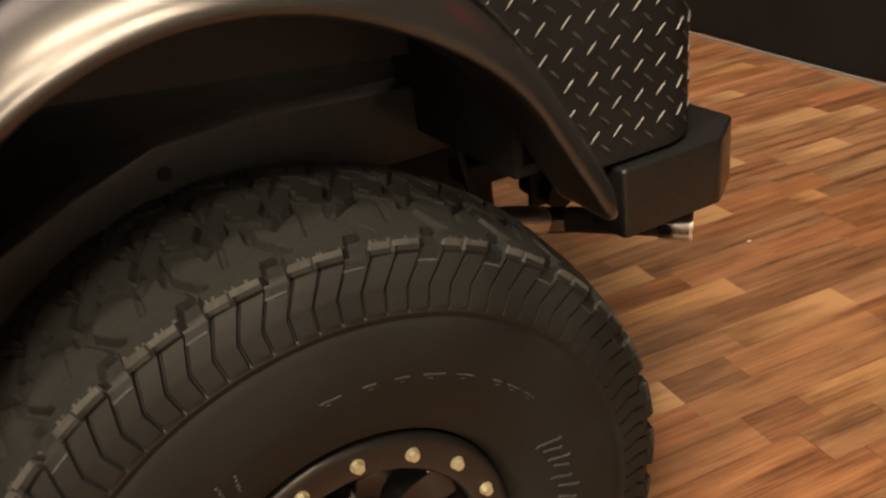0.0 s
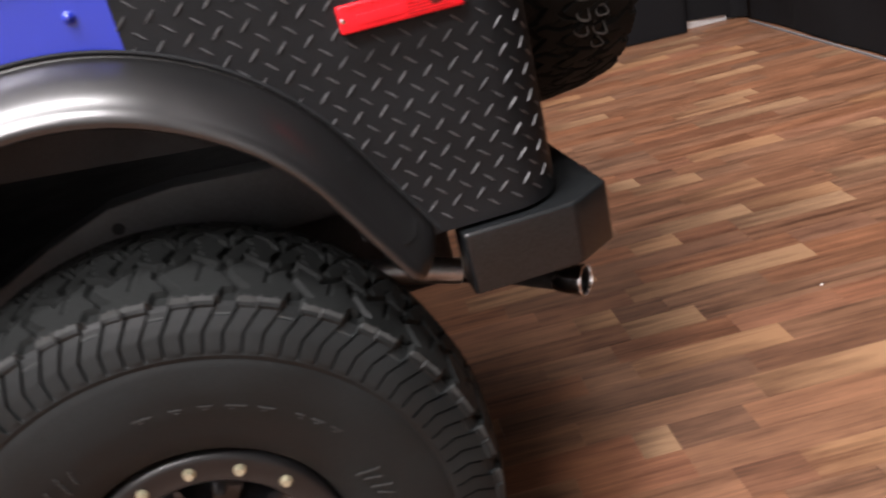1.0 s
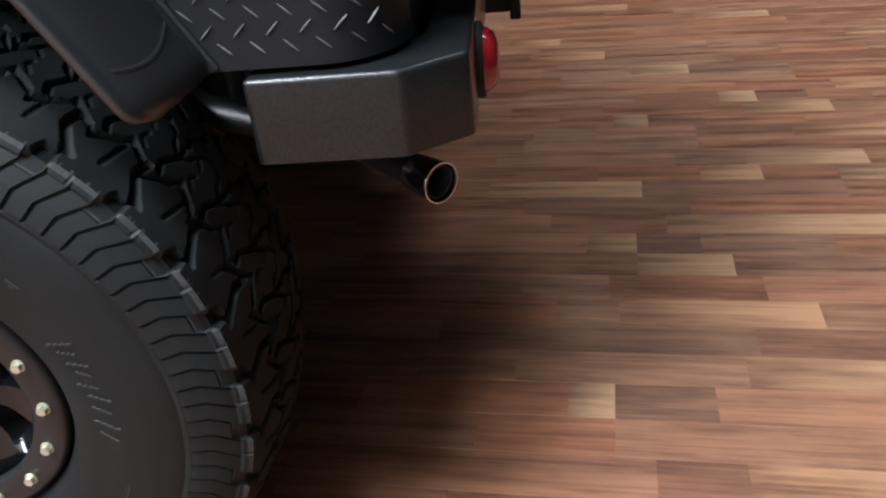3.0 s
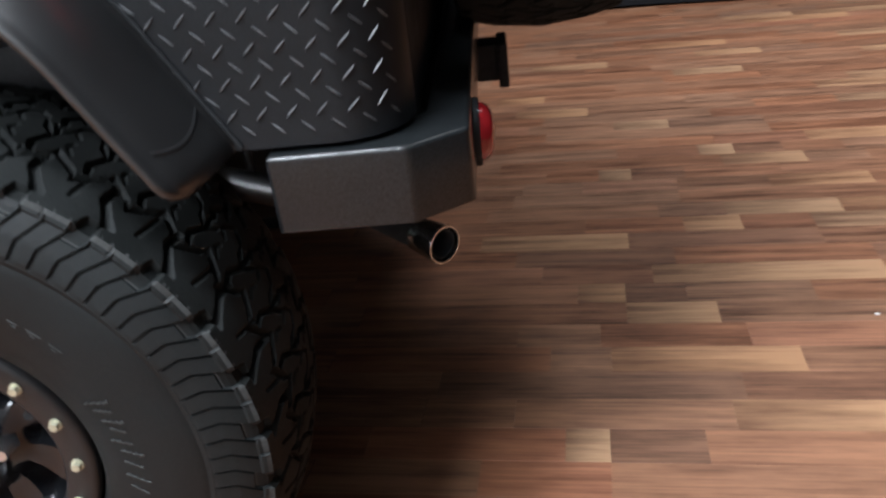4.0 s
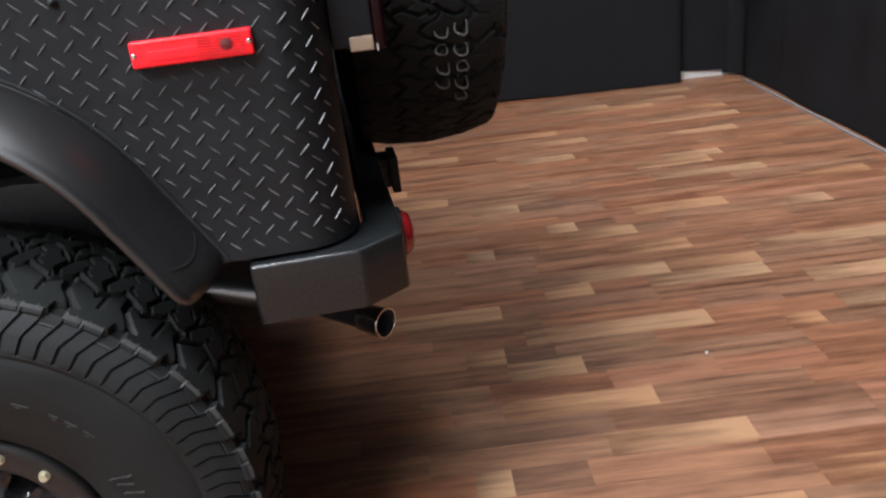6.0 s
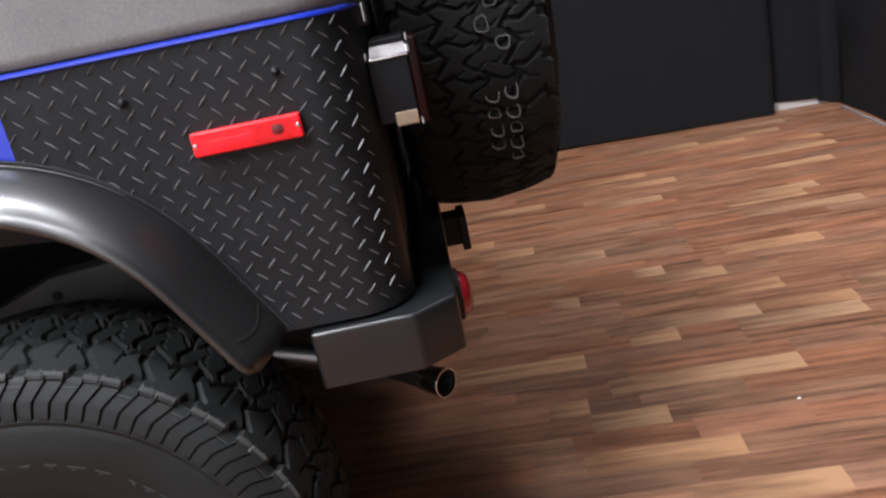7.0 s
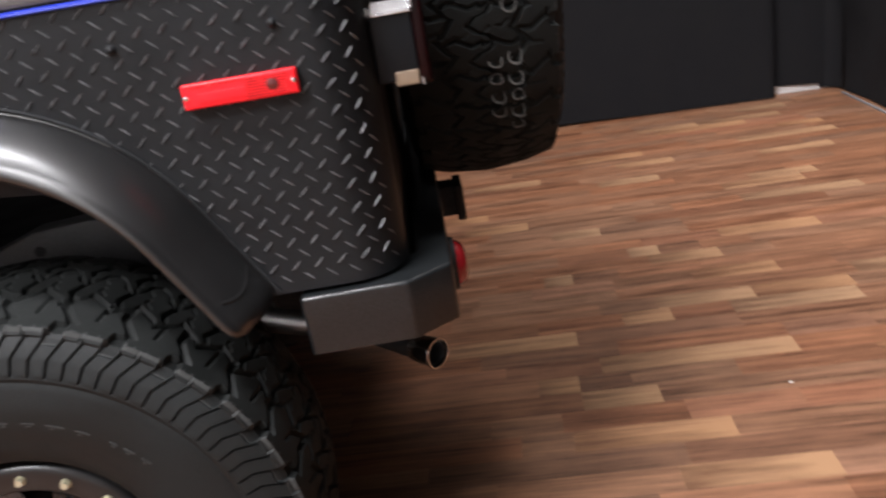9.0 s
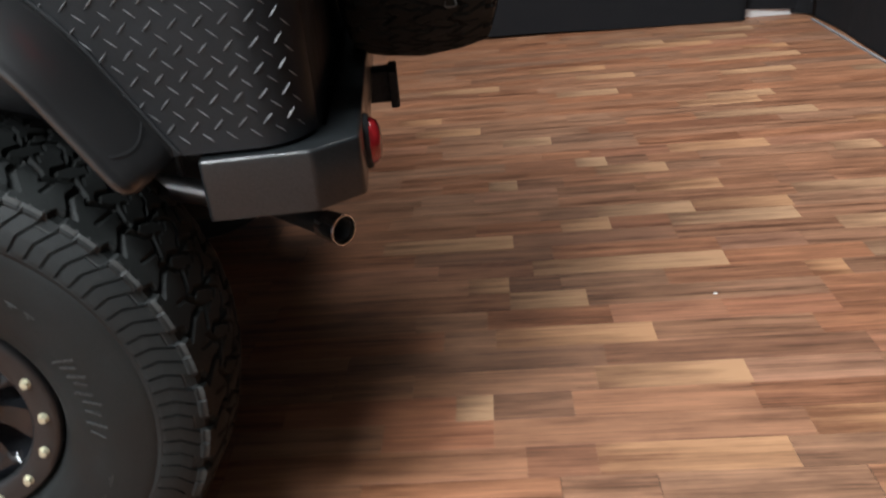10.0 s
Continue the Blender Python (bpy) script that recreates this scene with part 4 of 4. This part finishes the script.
def rail_mesh(y0, y1):
    """A frame rail seen from the side: it kicks up over the axle and runs level to the bumper."""
    top = [(-0.5, 0.64), (0.3, 0.66), (0.55, 0.735), (0.66, 0.785), (0.76, 0.820), (0.86, 0.826), (1.0, 0.815), (1.36, 0.800)]
    low = [(1.36, 0.705), (1.0, 0.710), (0.86, 0.716), (0.76, 0.708), (0.66, 0.675), (0.55, 0.625), (0.3, 0.55), (-0.5, 0.53)]
    bm = bmesh.new()
    faces = [[bm.verts.new((x, y, z)) for x, z in top + low] for y in (y0, y1)]
    bm.faces.new(faces[0])
    bm.faces.new(faces[1][::-1])
    n = len(faces[0])
    for k in range(n):
        bm.faces.new((faces[0][k], faces[0][(k + 1) % n], faces[1][(k + 1) % n], faces[1][k]))
    bmesh.ops.recalc_face_normals(bm, faces=bm.faces)
    bmesh.ops.bevel(bm, geom=list(bm.edges), offset=0.006, segments=2, profile=0.6, affect="EDGES", clamp_overlap=True)
    return bm


frame_rail = part("frame_rail", rail_mesh(1.13, 1.19), FRAME, car, "grey painted frame rail")
# no hole is cut: a thin black disc paints its shade
bm = lathe([(0.0, 0.0095), (-0.0012, 0.0095), (-0.0012, 0.0001)], 20)
bmesh.ops.translate(bm, vec=(0.765, 1.1300, 0.786), verts=bm.verts)
part("frame_hole", bm, BLACK, frame_rail)
part("frame_rail", rail_mesh(FAR - 1.19, FAR - 1.13), FRAME, car)
# tank-like block, sized to cover lit floor seen past the flare
bm = box(bmesh.new(), 0.92, 1.272, 1.22, FAR - 1.22, 0.49, 0.70, 0.03)
part("fuel_tank", bm, BLACK, car, "dark block added under the floor to hide lit floor behind")
# added plate that keeps the floor under the car dark
bm = box(bmesh.new(), -0.55, 0.42, 1.22, FAR - 1.22, 0.40, 0.52, 0.03)
part("skid_plate", bm, BLACK, car, "dark plate added under the car to block light")
bm = lathe([(-0.128, 0.176), (-0.154, 0.215), (-0.1605, 0.28), (-0.1545, 0.318), (-0.138, 0.362), (-0.1285, 0.376), (-0.08, 0.395), (0.08, 0.395), (0.1285, 0.376), (0.1605, 0.28), (0.128, 0.176)], 80)
bmesh.ops.translate(bm, vec=(HUB_X, FAR - 0.8955, HUB_Z), verts=bm.verts)
part("far_tyre", bm, RUBBER, car, "black tyre of the far rear wheel")
bm = rod(bmesh.new(), (HUB_X, 0.93, HUB_Z), (HUB_X, FAR - 0.93, HUB_Z), 0.038)
rod(bm, (HUB_X, MIDDLE - 0.14, HUB_Z), (HUB_X, MIDDLE + 0.14, HUB_Z), 0.11, sides=32)
rod(bm, (HUB_X, 0.86, HUB_Z), (HUB_X, 0.97, HUB_Z), 0.13, sides=40)
part("rear_axle", bm, BLACK, car, "black rear axle")
bm = rod(bmesh.new(), (1.135, 1.09, 0.745), (1.145, 1.066, 0.635), 0.006, sides=12)
part("exhaust_hanger", bm, BLACK, pipe, "thin black exhaust hanger")
bm = box(bmesh.new(), 1.318, 1.390, 1.193, 1.207, 0.535, 0.708, 0.005)
rod(bm, (1.354, 1.16, 0.560), (1.354, 1.25, 0.560), 0.024, sides=20)
part("spring_shackle", bm, BLACK, car, "black shackle hanging from the frame rail")


# ---- the floor's strips, one by one ----
def strip_mesh(name, mat):
    """A strip one metre long and one row wide, its upper edges eased."""
    e = 0.0004
    bm = bmesh.new()
    lo = [bm.verts.new((x, y, -0.004)) for x, y in ((0, 0), (1, 0), (1, ROW), (0, ROW))]
    md = [bm.verts.new((x, y, -0.0004)) for x, y in ((0, 0), (1, 0), (1, ROW), (0, ROW))]
    hi = [bm.verts.new((x, y, 0)) for x, y in ((0.001, e), (0.999, e), (0.999, ROW - e), (0.001, ROW - e))]
    for ring, top in ((lo, md), (md, hi)):
        for k in range(4):
            bm.faces.new((ring[k], ring[(k + 1) % 4], top[(k + 1) % 4], top[k]))
    bm.faces.new(hi)
    return finish(bm, name, mat, 0)


STRIPS = {"l": strip_mesh("strip", WOOD_LIGHT), "m": strip_mesh("strip", WOOD_MID), "d": strip_mesh("strip", WOOD_DARK), "r": strip_mesh("strip", WOOD_RED)}
V0 = 0.073
# strips that stand out: their row, and from where to where along it
PALE = [(17, 1.51, 1.89), (19, 1.55, 1.75), (20, 1.44, 1.55), (21, 1.62, 2.15), (27, 1.99, 2.27), (29, 1.88, 2.13), (30, 1.82, 1.93), (31, 2.17, 2.53),
        (33, 1.56, 1.75), (24, 1.72, 1.87), (25, 2.14, 2.44), (15, 1.73, 2.06), (35, 1.20, 1.47), (43, 1.94, 2.22), (37, 2.32, 2.66), (42, 2.61, 2.95),
        (42, 1.23, 1.56), (37, 1.11, 1.30), (28, 1.50, 1.60), (50, 2.48, 2.93), (47, 2.83, 3.06), (33, 2.92, 3.18), (23, 2.52, 2.79), (13, 2.13, 2.45),
        (12, 1.70, 2.07), (14, 1.42, 1.50), (30, 2.73, 2.89), (20, 2.34, 2.44), (23, 1.18, 1.57), (53, 1.74, 1.94)]
DEEP = [(22, 1.28, 1.68), (20, 1.56, 1.69), (30, 1.95, 2.08), (33, 1.75, 2.07), (24, 1.88, 2.05), (43, 2.22, 2.46), (28, 1.60, 1.76), (14, 1.51, 1.67), (33, 3.19, 3.33)]
RUDDY = [(15, 2.06, 2.35), (18, 2.09, 2.35), (18, 1.80, 2.08), (22, 2.15, 2.39), (13, 1.27, 1.50)]
fixed = {}
for tone, rows in (("l", PALE), ("d", DEEP), ("r", RUDDY)):
    for row, a, b in rows:
        fixed.setdefault(row, []).append((a, b, tone))
rng = random.Random(11)
inside = ROOM.inverted()
far_bm_v, far_bm_f = [], []
count = 0
for row in range(-45, 80):
    u = -6.0 + rng.random() * 0.5
    todo = sorted(fixed.get(row, []))
    while u < 6.5:
        if todo and u >= todo[0][0] - 0.12:
            a, b, tone = todo.pop(0)
            a = u
        else:
            a, b = u, u + rng.choice((0.18, 0.28, 0.38, 0.48, 0.6, 0.75))
            if todo and b > todo[0][0] - 0.12:
                b = todo[0][0]
            tone = rng.choices("lmdr", (0.05, 0.76, 0.10, 0.09))[0]
        u = b
        v = V0 + row * ROW
        mid = FLOOR_TURN @ Vector(((a + b) / 2, v + ROW / 2, 0))
        q = inside @ mid
        # cut each strip off where it meets the walls
        inner = []
        for k in range(25):
            w = inside @ (FLOOR_TURN @ Vector((a + (b - a) * k / 24, v + ROW / 2, 0)))
            if -ROOM_W < w.x < 0.2 and -ROOM_D < w.y < 0.2:
                inner.append(a + (b - a) * k / 24)
        if len(inner) < 2:
            continue
        a, b = inner[0], inner[-1]
        if 1.05 < mid.x < 4.2 and 0.95 < mid.y < 5.4 and count < 300:
            ob = new("strip", STRIPS[tone])
            ob.parent = floor
            ob.matrix_parent_inverse = floor.matrix_basis.inverted()
            ob.matrix_basis = FLOOR_TURN @ pose(a, v, 0) @ Matrix.Diagonal((b - a, 1, 1, 1))
            count += 1
        else:
            k = len(far_bm_v)
            far_bm_v += [FLOOR_TURN @ Vector(p) for p in ((a + 0.0006, v + 0.0004, 0), (b - 0.0006, v + 0.0004, 0), (b - 0.0006, v + ROW - 0.0004, 0), (a + 0.0006, v + ROW - 0.0004, 0))]
            far_bm_f.append((k, k + 1, k + 2, k + 3))
me = bpy.data.meshes.new("strips")
me.from_pydata(far_bm_v, [], far_bm_f)
me.materials.append(WOOD_FAR)
rest = tagged(new("strips", me), "mixed brown wood strips", kind="stuff")
rest.parent = floor
rest.matrix_parent_inverse = floor.matrix_basis.inverted()

bm = bmesh.new()
bmesh.ops.create_icosphere(bm, subdivisions=1, radius=0.004)
for k, v in enumerate(bm.verts):
    v.co.x *= 1.5
    v.co.z = max(v.co.z * 0.5, -0.0015) + 0.0015
scrap = thing("paper_scrap", bm, WHITE, "tiny white scrap lying on the wood floor", "scrap")
scrap.matrix_world = pose(2.250, 1.577, 0.0002, 0, 0, 12)
